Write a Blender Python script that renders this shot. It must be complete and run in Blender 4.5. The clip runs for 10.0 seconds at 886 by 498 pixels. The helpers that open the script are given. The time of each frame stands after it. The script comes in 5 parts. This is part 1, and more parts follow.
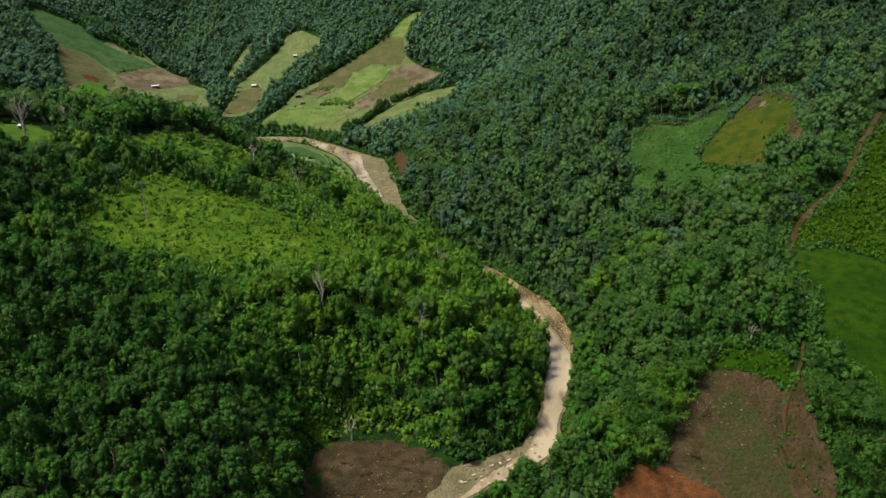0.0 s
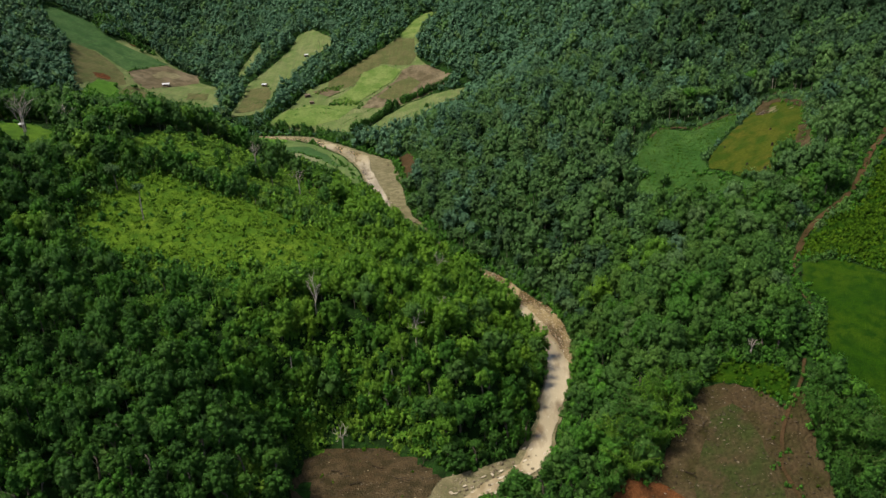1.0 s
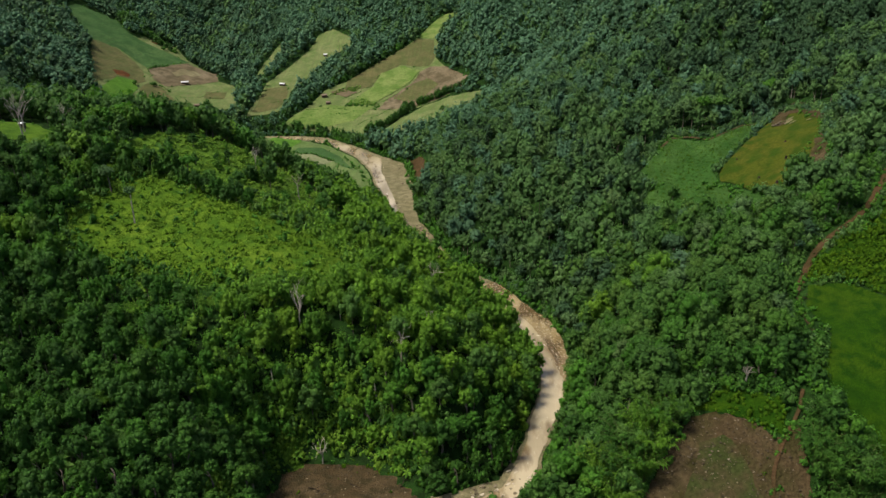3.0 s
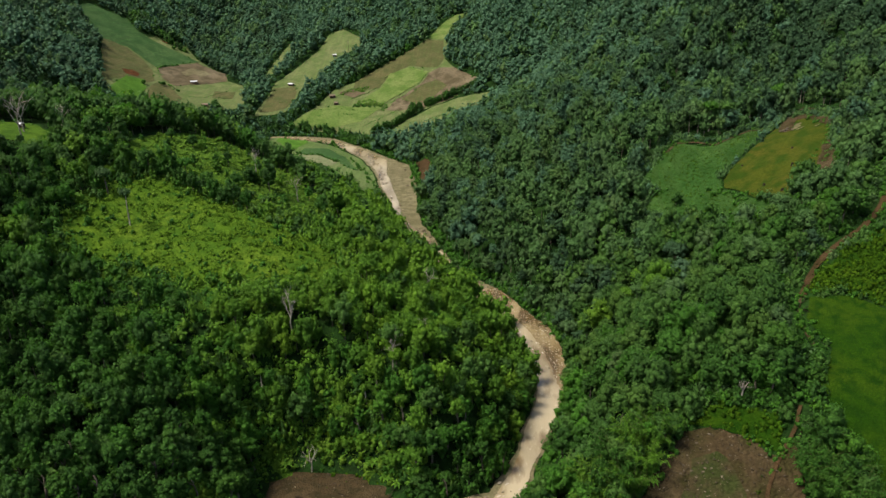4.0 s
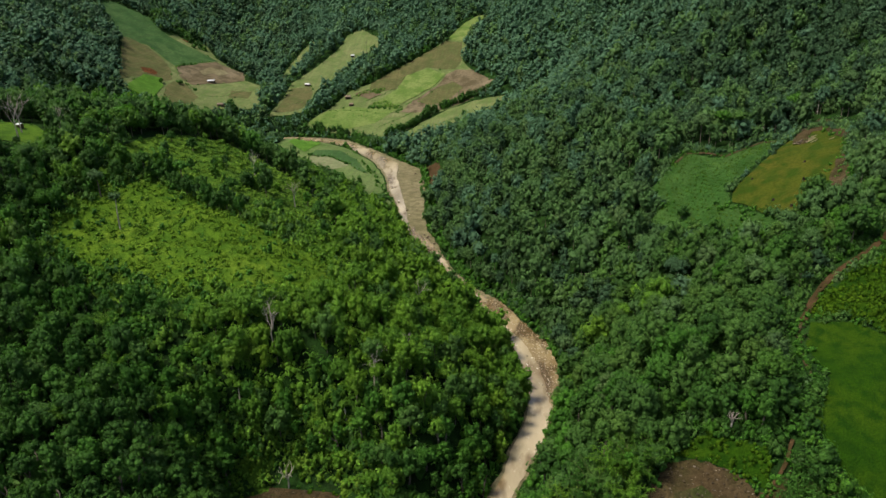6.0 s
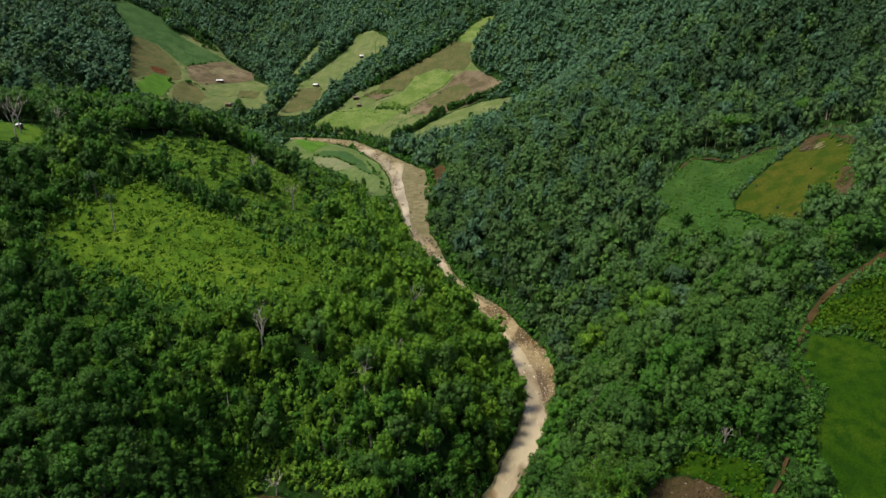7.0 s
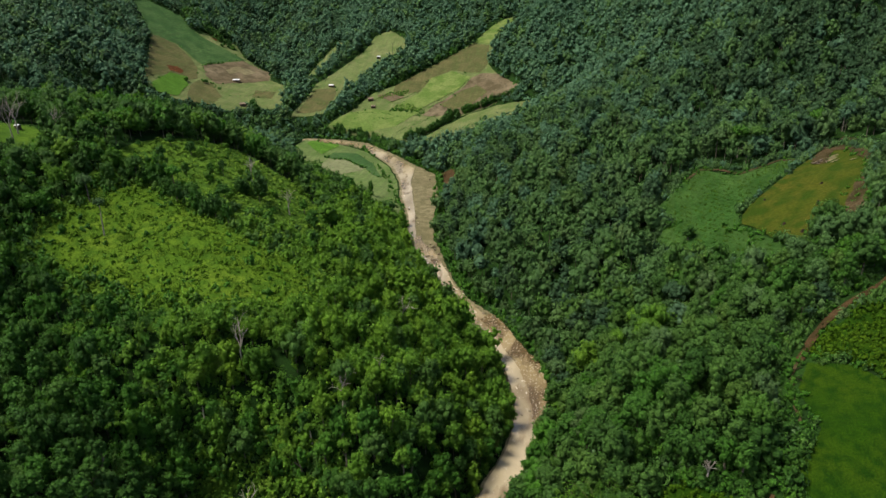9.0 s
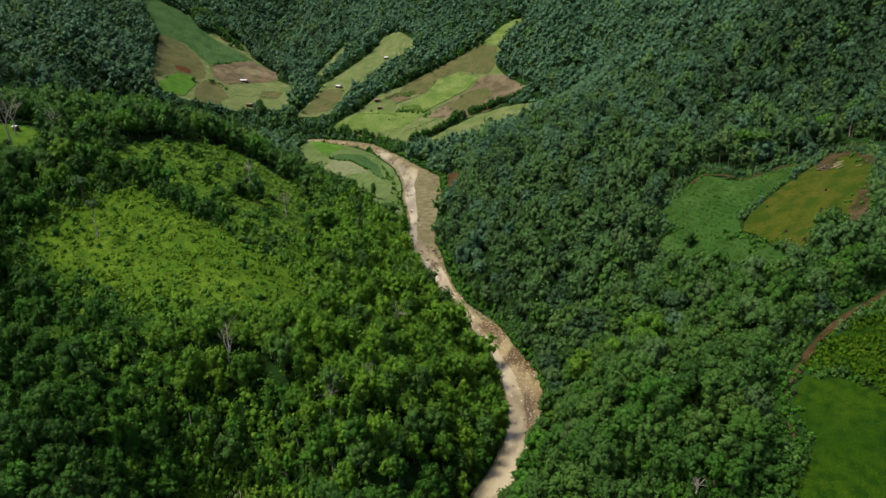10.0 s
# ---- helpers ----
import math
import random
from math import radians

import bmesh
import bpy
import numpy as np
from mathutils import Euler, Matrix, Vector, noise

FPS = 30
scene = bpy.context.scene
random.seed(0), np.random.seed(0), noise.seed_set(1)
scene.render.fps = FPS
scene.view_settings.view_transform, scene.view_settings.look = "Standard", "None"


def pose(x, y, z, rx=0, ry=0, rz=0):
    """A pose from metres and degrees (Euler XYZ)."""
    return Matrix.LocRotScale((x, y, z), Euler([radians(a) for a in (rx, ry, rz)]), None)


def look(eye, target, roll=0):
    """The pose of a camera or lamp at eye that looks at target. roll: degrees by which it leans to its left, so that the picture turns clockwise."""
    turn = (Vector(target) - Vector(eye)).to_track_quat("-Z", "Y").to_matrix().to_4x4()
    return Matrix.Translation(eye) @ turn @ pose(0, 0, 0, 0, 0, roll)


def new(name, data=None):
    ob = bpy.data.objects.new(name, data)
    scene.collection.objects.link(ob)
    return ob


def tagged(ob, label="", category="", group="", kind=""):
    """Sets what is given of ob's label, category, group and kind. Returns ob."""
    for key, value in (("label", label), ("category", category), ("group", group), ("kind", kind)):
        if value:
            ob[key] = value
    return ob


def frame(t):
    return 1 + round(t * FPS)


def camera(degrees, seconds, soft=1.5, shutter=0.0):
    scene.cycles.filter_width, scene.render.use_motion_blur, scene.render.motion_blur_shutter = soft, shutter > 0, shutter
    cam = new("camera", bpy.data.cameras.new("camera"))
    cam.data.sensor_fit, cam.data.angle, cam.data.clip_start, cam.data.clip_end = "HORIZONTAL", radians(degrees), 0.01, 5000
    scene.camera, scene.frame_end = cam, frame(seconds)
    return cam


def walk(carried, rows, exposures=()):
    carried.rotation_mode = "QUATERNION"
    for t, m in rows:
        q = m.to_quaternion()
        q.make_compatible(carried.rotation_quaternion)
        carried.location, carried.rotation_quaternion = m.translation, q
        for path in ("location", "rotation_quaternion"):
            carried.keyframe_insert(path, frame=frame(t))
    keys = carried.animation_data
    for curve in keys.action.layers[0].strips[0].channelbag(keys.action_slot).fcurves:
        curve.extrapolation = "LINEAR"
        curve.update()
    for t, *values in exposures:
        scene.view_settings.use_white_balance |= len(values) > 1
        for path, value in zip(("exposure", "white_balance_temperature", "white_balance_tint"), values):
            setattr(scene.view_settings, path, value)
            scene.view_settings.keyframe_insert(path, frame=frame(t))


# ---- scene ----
# The drone glides forwards and to its right, 150 m above the river, turning slowly to its left.
cam = camera(63.5, 10.0, soft=1.45)
EXPOSURE, KELVIN = 0.64, 6450
PATH = [
    (0, (-0.02, -0.05, 151.22), (-2.19, 91.72, 111.55), -3.02),
    (0.5, (3.16, 2.21, 151.31), (-0.01, 93.96, 111.66), -2.88),
    (1, (6.34, 4.50, 151.43), (2.19, 96.21, 111.79), -2.75),
    (1.5, (9.51, 6.80, 151.57), (4.41, 98.47, 111.94), -2.63),
    (2, (12.67, 9.13, 151.72), (6.63, 100.75, 112.11), -2.53),
    (2.5, (15.81, 11.47, 151.89), (8.84, 103.03, 112.29), -2.43),
    (4, (25.13, 18.61, 152.50), (15.40, 109.93, 112.95), -2.17),
    (4.5, (28.18, 21.02, 152.73), (17.54, 112.25, 113.19), -2.09),
    (5, (31.21, 23.46, 152.97), (19.66, 114.58, 113.44), -2.00),
    (5.5, (34.20, 25.91, 153.22), (21.76, 116.91, 113.70), -1.92),
    (7, (43.04, 33.36, 153.99), (27.89, 123.97, 114.48), -1.68),
    (7.5, (45.95, 35.88, 154.25), (29.90, 126.33, 114.75), -1.61),
    (8, (48.83, 38.41, 154.51), (31.90, 128.71, 115.01), -1.54),
    (8.5, (51.70, 40.97, 154.76), (33.90, 131.10, 115.26), -1.48),
    (9, (54.57, 43.54, 155.01), (35.90, 133.49, 115.51), -1.43),
    (9.5, (57.43, 46.12, 155.24), (37.91, 135.90, 115.75), -1.40),
    (10, (60.30, 48.73, 155.47), (39.95, 138.32, 115.98), -1.38),
]
walk(cam, [(t, look(eye, target, roll)) for t, eye, target, roll in PATH], [(0, EXPOSURE, KELVIN, 10), (10, EXPOSURE, KELVIN, 10)])
from mathutils import geometry

# ---- daylight: a bright overcast sky with a broad, weak sun ----
SUN_ELEVATION, SUN_TURN = 63.0, 256.0
world = bpy.data.worlds.new("overcast_sky")
scene.world = world
world.use_nodes = True
wn = world.node_tree
sky = wn.nodes.new("ShaderNodeTexSky")
sky.sky_type, sky.sun_disc = "NISHITA", False
sky.sun_elevation, sky.sun_rotation = radians(SUN_ELEVATION), radians(SUN_TURN)
sky.air_density, sky.dust_density, sky.ozone_density = 1.0, 4.0, 1.0
wn.nodes["Background"].inputs["Strength"].default_value = 0.11
wn.links.new(sky.outputs["Color"], wn.nodes["Background"].inputs["Color"])
sun_data = bpy.data.lights.new("sun", "SUN")
sun_data.energy, sun_data.angle, sun_data.color = 3.5, radians(16), (1.0, 0.95, 0.85)
sun_way = Vector((math.sin(radians(SUN_TURN)) * math.cos(radians(SUN_ELEVATION)),
                  math.cos(radians(SUN_TURN)) * math.cos(radians(SUN_ELEVATION)), math.sin(radians(SUN_ELEVATION))))
sun = new("sun", sun_data)
sun.matrix_world = look(sun_way * 400, (0, 0, 0))


# ---- materials ----
def nodes_of(name):
    m = bpy.data.materials.new(name)
    m.use_nodes = True
    return m, m.node_tree, m.node_tree.nodes["Principled BSDF"]


def mix_colour(nt, fac, a, b):
    n = nt.nodes.new("ShaderNodeMix")
    n.data_type = "RGBA"
    for socket, value in ((n.inputs["Factor"], fac), (n.inputs["A"], a), (n.inputs["B"], b)):
        if isinstance(value, bpy.types.NodeSocket):
            nt.links.new(value, socket)
        elif isinstance(value, (int, float)):
            socket.default_value = value
        else:
            socket.default_value = (*value, 1)
    return n.outputs["Result"]


def noise_of(nt, scale, detail=4.0, low=0.35, high=0.65, stretch=None):
    """Noise in world metres, its contrast raised to run from 0 to 1."""
    geo = nt.nodes.new("ShaderNodeNewGeometry")
    tex = nt.nodes.new("ShaderNodeTexNoise")
    tex.inputs["Scale"].default_value, tex.inputs["Detail"].default_value = scale, detail
    place = geo.outputs["Position"]
    if stretch:
        mp = nt.nodes.new("ShaderNodeMapping")
        mp.inputs["Scale"].default_value = stretch[:3]
        mp.inputs["Rotation"].default_value = (0, 0, radians(stretch[3]))
        nt.links.new(place, mp.inputs["Vector"])
        place = mp.outputs["Vector"]
    nt.links.new(place, tex.inputs["Vector"])
    ramp = nt.nodes.new("ShaderNodeMapRange")
    ramp.inputs["From Min"].default_value, ramp.inputs["From Max"].default_value = low, high
    nt.links.new(tex.outputs["Fac"], ramp.inputs["Value"])
    return ramp.outputs["Result"]


def bump(nt, bsdf, height, strength, distance):
    n = nt.nodes.new("ShaderNodeBump")
    n.inputs["Strength"].default_value, n.inputs["Distance"].default_value = strength, distance
    nt.links.new(height, n.inputs["Height"])
    nt.links.new(n.outputs["Normal"], bsdf.inputs["Normal"])


def leaf_material(name, dark, light, through_light=0.32, depth=0.6, own_tone=0.55):
    """Foliage: each clump has a shade of its own, broken by dark noise painted as small leaf shadows; whole stands
    drift from one tone to another.
    """
    m, nt, bsdf = nodes_of(name)
    geo = nt.nodes.new("ShaderNodeNewGeometry")
    info = nt.nodes.new("ShaderNodeObjectInfo")
    tint = nt.nodes.new("ShaderNodeAttribute")
    tint.attribute_name = "tint"
    own = nt.nodes.new("ShaderNodeMath")
    own.operation = "ADD"
    nt.links.new(tint.outputs["Fac"], own.inputs[0])
    nt.links.new(info.outputs["Random"], own.inputs[1])
    wrap = nt.nodes.new("ShaderNodeMath")
    wrap.operation = "FRACT"
    nt.links.new(own.outputs[0], wrap.inputs[0])
    span = nt.nodes.new("ShaderNodeMapRange")
    span.inputs["To Min"].default_value, span.inputs["To Max"].default_value = 0.36, 0.66
    nt.links.new(geo.outputs["Random Per Island"], span.inputs["Value"])
    clump = mix_colour(nt, span.outputs["Result"], dark, light)
    stand = noise_of(nt, 0.05, 3.0, 0.36, 0.64)
    warm = tuple(c * f for c, f in zip(light, (1.0, 1.04, 0.84)))
    col = mix_colour(nt, stand, clump, mix_colour(nt, 0.35, clump, warm))
    # every tree keeps a tone of its own: deep, middling, bright, olive or greyish
    tones = nt.nodes.new("ShaderNodeValToRGB")
    tones.color_ramp.interpolation = "LINEAR"
    mean = tuple((p + q) / 2 for p, q in zip(dark, light))
    stops = ((0.0, dark), (0.30, mean), (0.52, tuple(c * 1.12 for c in light)), (0.68, mean),
             (0.84, tuple(c * f for c, f in zip(light, (1.18, 0.98, 0.85)))), (1.0, tuple(c * f for c, f in zip(mean, (1.05, 1.06, 1.35)))))
    while len(tones.color_ramp.elements) < len(stops):
        tones.color_ramp.elements.new(0.5)
    for element, (at, colour) in zip(tones.color_ramp.elements, stops):
        element.position, element.color = at, (*colour, 1)
    nt.links.new(wrap.outputs[0], tones.inputs["Fac"])
    col = mix_colour(nt, own_tone, col, tones.outputs["Color"])
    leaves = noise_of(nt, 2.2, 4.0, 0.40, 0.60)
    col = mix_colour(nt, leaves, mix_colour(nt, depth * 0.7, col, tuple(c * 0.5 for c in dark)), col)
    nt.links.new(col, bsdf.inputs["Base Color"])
    bsdf.inputs["Roughness"].default_value = 0.6
    bsdf.inputs["Specular IOR Level"].default_value = 0.2
    bump(nt, bsdf, leaves, 0.9, 0.35)
    tr = nt.nodes.new("ShaderNodeBsdfTranslucent")
    nt.links.new(col, tr.inputs["Color"])
    mx = nt.nodes.new("ShaderNodeMixShader")
    mx.inputs[0].default_value = through_light
    nt.links.new(bsdf.outputs[0], mx.inputs[1])
    nt.links.new(tr.outputs[0], mx.inputs[2])
    nt.links.new(mx.outputs[0], nt.nodes["Material Output"].inputs["Surface"])
    return m


def soil_material(name, a, b, c, scale=0.25, rough=0.95, relief=0.5, rows=None):
    """Earth or low growth of three tones, broken at two scales; rows: (rows per metre, turn) of planted lines."""
    m, nt, bsdf = nodes_of(name)
    big, fine = noise_of(nt, scale * 0.25, 4.0), noise_of(nt, scale * 6.0, 5.0)
    mid = noise_of(nt, scale, 5.0, 0.4, 0.62)
    col = mix_colour(nt, mid, mix_colour(nt, big, a, b), c)
    col = mix_colour(nt, fine, col, mix_colour(nt, 0.5, col, tuple(v * 0.45 for v in a)))
    if rows:
        line = noise_of(nt, rows[0], 1.0, 0.42, 0.58, (1.0, 0.04, 0.04, rows[1]))
        col = mix_colour(nt, line, col, mix_colour(nt, 0.4, col, tuple(v * 0.5 for v in b)))
    nt.links.new(col, bsdf.inputs["Base Color"])
    bsdf.inputs["Roughness"].default_value = rough
    bsdf.inputs["Specular IOR Level"].default_value = 0.05
    bump(nt, bsdf, fine, relief, 0.5)
    return m


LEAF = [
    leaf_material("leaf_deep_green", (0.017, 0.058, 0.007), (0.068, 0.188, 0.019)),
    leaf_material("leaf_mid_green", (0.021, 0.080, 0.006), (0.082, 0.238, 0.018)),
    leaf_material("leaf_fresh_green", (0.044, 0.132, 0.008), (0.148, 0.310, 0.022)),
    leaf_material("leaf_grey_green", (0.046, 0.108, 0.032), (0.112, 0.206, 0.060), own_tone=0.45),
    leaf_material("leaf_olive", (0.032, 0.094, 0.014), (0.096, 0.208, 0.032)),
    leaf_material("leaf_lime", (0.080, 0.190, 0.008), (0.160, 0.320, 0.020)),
    # leaf of the far woods: the blue lift of haze is in its colour
    leaf_material("leaf_haze_blue", (0.052, 0.124, 0.063), (0.099, 0.206, 0.099), depth=0.2, own_tone=0.35),
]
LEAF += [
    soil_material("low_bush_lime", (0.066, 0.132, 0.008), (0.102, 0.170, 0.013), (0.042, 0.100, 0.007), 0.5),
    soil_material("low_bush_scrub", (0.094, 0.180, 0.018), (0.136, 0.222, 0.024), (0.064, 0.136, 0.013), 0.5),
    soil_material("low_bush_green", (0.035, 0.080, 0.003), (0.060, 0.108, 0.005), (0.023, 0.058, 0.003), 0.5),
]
# far versions of olive and deep green, haze mixed into the colour
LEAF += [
    leaf_material("leaf_haze_olive", (0.043, 0.108, 0.028), (0.106, 0.212, 0.054), depth=0.3, own_tone=0.4),
    leaf_material("leaf_haze_deep", (0.024, 0.065, 0.025), (0.062, 0.132, 0.050), depth=0.3, own_tone=0.4),
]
HAZE_OLIVE, HAZE_DEEP = 10, 11
BARK = soil_material("bark_grey", (0.16, 0.13, 0.10), (0.24, 0.21, 0.17), (0.11, 0.09, 0.07), 2.0)
DEAD_WOOD = soil_material("dead_wood_pale", (0.40, 0.35, 0.28), (0.50, 0.45, 0.38), (0.30, 0.26, 0.20), 2.0)
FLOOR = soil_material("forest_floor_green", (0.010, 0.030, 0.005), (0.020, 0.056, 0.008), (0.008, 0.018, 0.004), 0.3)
MEADOW = soil_material("meadow_bright_green", (0.060, 0.118, 0.007), (0.096, 0.152, 0.012), (0.036, 0.084, 0.006), 0.22)
SCRUB = soil_material("scrub_green", (0.056, 0.116, 0.010), (0.088, 0.152, 0.014), (0.034, 0.078, 0.008), 0.25)
PASTURE = soil_material("pasture_deep_green", (0.013, 0.042, 0.001), (0.027, 0.055, 0.002), (0.008, 0.029, 0.001), 0.30)
CROP_DARK = soil_material("crop_dark_green", (0.034, 0.080, 0.022), (0.054, 0.100, 0.029), (0.025, 0.064, 0.016), 0.07, rows=(0.9, 35))
CROP_LIGHT = soil_material("crop_light_green", (0.106, 0.136, 0.044), (0.146, 0.158, 0.064), (0.072, 0.112, 0.028), 0.09, rows=(0.7, 60))
CROP_LIME = soil_material("crop_lime_green", (0.100, 0.148, 0.034), (0.134, 0.166, 0.048), (0.070, 0.118, 0.022), 0.10)
PALE = soil_material("field_pale_green", (0.130, 0.145, 0.068), (0.160, 0.165, 0.085), (0.100, 0.128, 0.048), 0.06)
BRIGHT = soil_material("crop_bright_green", (0.058, 0.132, 0.014), (0.078, 0.150, 0.020), (0.044, 0.108, 0.011), 0.10)
OLIVE = soil_material("field_olive_yellow", (0.036, 0.052, 0.004), (0.058, 0.057, 0.007), (0.020, 0.041, 0.003), 0.16, relief=0.3)
DRY = soil_material("field_dry_olive_brown", (0.084, 0.084, 0.031), (0.112, 0.102, 0.040), (0.058, 0.074, 0.022), 0.10, rows=(0.7, 60))
TILLED = soil_material("field_bare_brown", (0.100, 0.076, 0.042), (0.172, 0.140, 0.086), (0.068, 0.056, 0.028), 0.10)
SOIL = soil_material("soil_grey_brown", (0.046, 0.031, 0.014), (0.080, 0.059, 0.029), (0.031, 0.028, 0.009), 0.16, relief=0.8)
THIN_GRASS = soil_material("thin_grass_on_soil", (0.030, 0.037, 0.010), (0.038, 0.050, 0.013), (0.050, 0.037, 0.017), 0.16, relief=0.8)
RED_SOIL = soil_material("soil_red", (0.088, 0.031, 0.010), (0.120, 0.050, 0.018), (0.052, 0.024, 0.009), 0.35)
BANK_EARTH = soil_material("bank_earth_brown", (0.058, 0.039, 0.018), (0.090, 0.064, 0.032), (0.036, 0.029, 0.013), 0.30, relief=0.8)
CROP_MID = soil_material("crop_mid_green", (0.092, 0.138, 0.040), (0.122, 0.155, 0.056), (0.066, 0.112, 0.026), 0.08, rows=(0.6, 20))
CROP_DEEP = soil_material("crop_deep_green", (0.024, 0.066, 0.011), (0.048, 0.096, 0.021), (0.016, 0.048, 0.007), 0.13, rows=(0.5, 35))
ROAD = soil_material("road_red_brown", (0.052, 0.030, 0.013), (0.068, 0.041, 0.019), (0.038, 0.027, 0.010), 0.2, relief=0.5)
GRAVEL = soil_material("gravel_bar_tan", (0.142, 0.122, 0.064), (0.200, 0.172, 0.096), (0.100, 0.092, 0.042), 0.2)
STONE = soil_material("river_stone", (0.20, 0.16, 0.10), (0.29, 0.245, 0.17), (0.12, 0.092, 0.055), 1.0)
ROOF = soil_material("roof_sheet_pale", (0.62, 0.62, 0.62), (0.72, 0.72, 0.72), (0.52, 0.50, 0.48), 0.6, 0.5)
THATCH = soil_material("roof_thatch_brown", (0.20, 0.15, 0.10), (0.26, 0.20, 0.14), (0.14, 0.11, 0.08), 1.5)
BOARD = soil_material("hut_board_brown", (0.15, 0.10, 0.065), (0.20, 0.14, 0.09), (0.10, 0.07, 0.045), 1.5)


def water_material(name, deep, pale, shallow, reach, white, fleck, chop):
    """Muddy water, opaque with silt: paler tongues of current, brown shallows, foam where it breaks over stones."""
    m, nt, bsdf = nodes_of(name)
    streak = noise_of(nt, 0.07, 5.0, 0.38, 0.66, (1.0, 0.4, 1.0, -15))
    foam = noise_of(nt, fleck, 6.0, *white, (1.0, 0.5, 1.0, -20))
    shoal = noise_of(nt, 0.16, 7.0, *reach, (1.0, 0.35, 1.0, -20))
    col = mix_colour(nt, streak, deep, pale)
    col = mix_colour(nt, shoal, col, shallow)
    col = mix_colour(nt, foam, col, (0.46, 0.40, 0.29))
    nt.links.new(col, bsdf.inputs["Base Color"])
    bsdf.inputs["Roughness"].default_value = 0.14
    bsdf.inputs["Specular IOR Level"].default_value = 0.5
    bump(nt, bsdf, noise_of(nt, 0.9, 5.0, 0.2, 0.8), chop, 0.35)
    return m


WATER = water_material("muddy_water", (0.195, 0.153, 0.083), (0.335, 0.275, 0.168), (0.125, 0.086, 0.039), (0.50, 0.66), (0.62, 0.85), 0.7, 0.2)
RIFFLE = water_material("riffle_water", (0.135, 0.094, 0.040), (0.235, 0.178, 0.088), (0.080, 0.052, 0.022), (0.46, 0.62), (0.55, 0.82), 1.5, 0.6)


# ---- the lie of the land ----
# River bed: its two banks, from the far bend down to the near one.
BANK_EAST = [(-340, 580), (-255, 628), (-197, 655), (-166, 654), (-137, 645), (-102, 610), (-78, 582), (-57, 559), (-45, 513), (-40, 474),
             (-32, 435), (-24, 415), (-15, 392), (-7, 372), (3, 356), (17, 341), (27, 326), (35, 312), (42, 300), (45, 286), (47, 270),
             (46, 255), (43, 238), (38, 220), (32, 200), (30, 187), (20, 176), (11, 170), (-5, 158), (-30, 140), (-80, 110)]
BANK_WEST = [(-330, 565), (-245, 612), (-187, 640), (-149, 634), (-129, 619), (-98, 577), (-82, 542), (-71, 504), (-59, 471), (-53, 451),
             (-48, 424), (-36, 407), (-28, 387), (-20, 377), (-7, 356), (3, 339), (10, 324), (19, 314), (25, 299), (31, 279), (34, 262), (33, 243), (28, 220),
             (23, 200), (18, 191), (4, 185), (-6, 181), (-15, 190), (-26, 195), (-41, 196), (-51, 191), (-46, 178), (-41, 169),
             (-46, 150), (-60, 135), (-110, 100)]
BED = np.array(BANK_EAST + BANK_WEST[::-1], float)
# Broad swells of the hills, on a 75 m net near by and a 160 m net beyond: how far each rises or falls.
PLANE = (19.2, -8.6, 36.4)
NEAR_SWELLS = [
    -1.9, -11.2, 1.7, -32.4, -11.7, -20.5, 23.7,
    37.2, -20.0, 6.6, 0.9, 30.1, -2.3, -2.4,
    27.6, -24.3, 29.5, -35.9, -29.3, 16.3, 1.8,
    4.9, 16.5, -9.4, -24.2, 13.4, -3.8, 17.2,
    3.1, 14.4, -33.0, -5.5, 0.1, -24.9, 8.2,
    -16.6, -16.8, -10.8, 12.3, -5.6, -1.5, 9.0,
]
FAR_SWELLS = [
    4.7, -16.5, -3.7, -8.7, 14.3, 14.5,
    8.9, -41.5, -30.0, -63.5, 23.9, 18.2,
    16.4, -38.7, -6.4, -28.7, 16.8, -3.2,
    -13.4, -51.5, -11.6, -10.3, 13.9, 7.6,
    11.2, -0.0, -3.2, -9.2, 0.9, 7.2,
]


# Ravines that cut the wooded slopes (places, depth, half width), and a hill shoulder in the west.
RAVINES = [
    ([(60, 860), (55, 800), (53, 753), (46, 690), (20, 668)], 13.0, 22.0),
    ([(52, 405), (68, 436), (109, 454), (130, 464), (170, 476), (215, 500)], 9.0, 13.0),
    ([(-360, 985), (-354, 950), (-330, 872), (-285, 822)], 16.0, 30.0),
    ([(-20, 905), (10, 960), (30, 1010)], 12.0, 26.0),
    ([(85, 560), (130, 600), (170, 640), (200, 700)], 10.0, 22.0),
    ([(-420, 560), (-470, 600), (-540, 640)], 10.0, 24.0),
]
SHOULDERS = [(-425, 625, 62, 15.0), (85, 420, 22, 4.0), (100, 780, 40, 9.0), (-170, 960, 60, 10.0), (180, 560, 40, 7.0)]


def away_from(p, polygon, closed=True):
    """Metres from each place of p to a polygon (0 inside) or to an open line."""
    d, within = np.full(len(p), 1e9), np.zeros(len(p), bool)
    for i in range(0 if closed else 1, len(polygon)):
        a, b = polygon[i - 1], polygon[i]
        ab = b - a
        k = np.clip(((p - a) @ ab) / (ab @ ab), 0, 1)
        d = np.minimum(d, np.hypot(*(p - a - k[:, None] * ab).T))
        if closed:
            crosses = (a[1] > p[:, 1]) != (b[1] > p[:, 1])
            within ^= crosses & (p[:, 0] < ab[0] * (p[:, 1] - a[1]) / (ab[1] + 1e-9) + a[0])
    d[within] = 0
    return d


def river_level(y):
    return np.interp(y, [120, 180, 240, 310, 420, 700], [-2.0, -3.0, -5.5, -9.0, -9.5, -10.0])


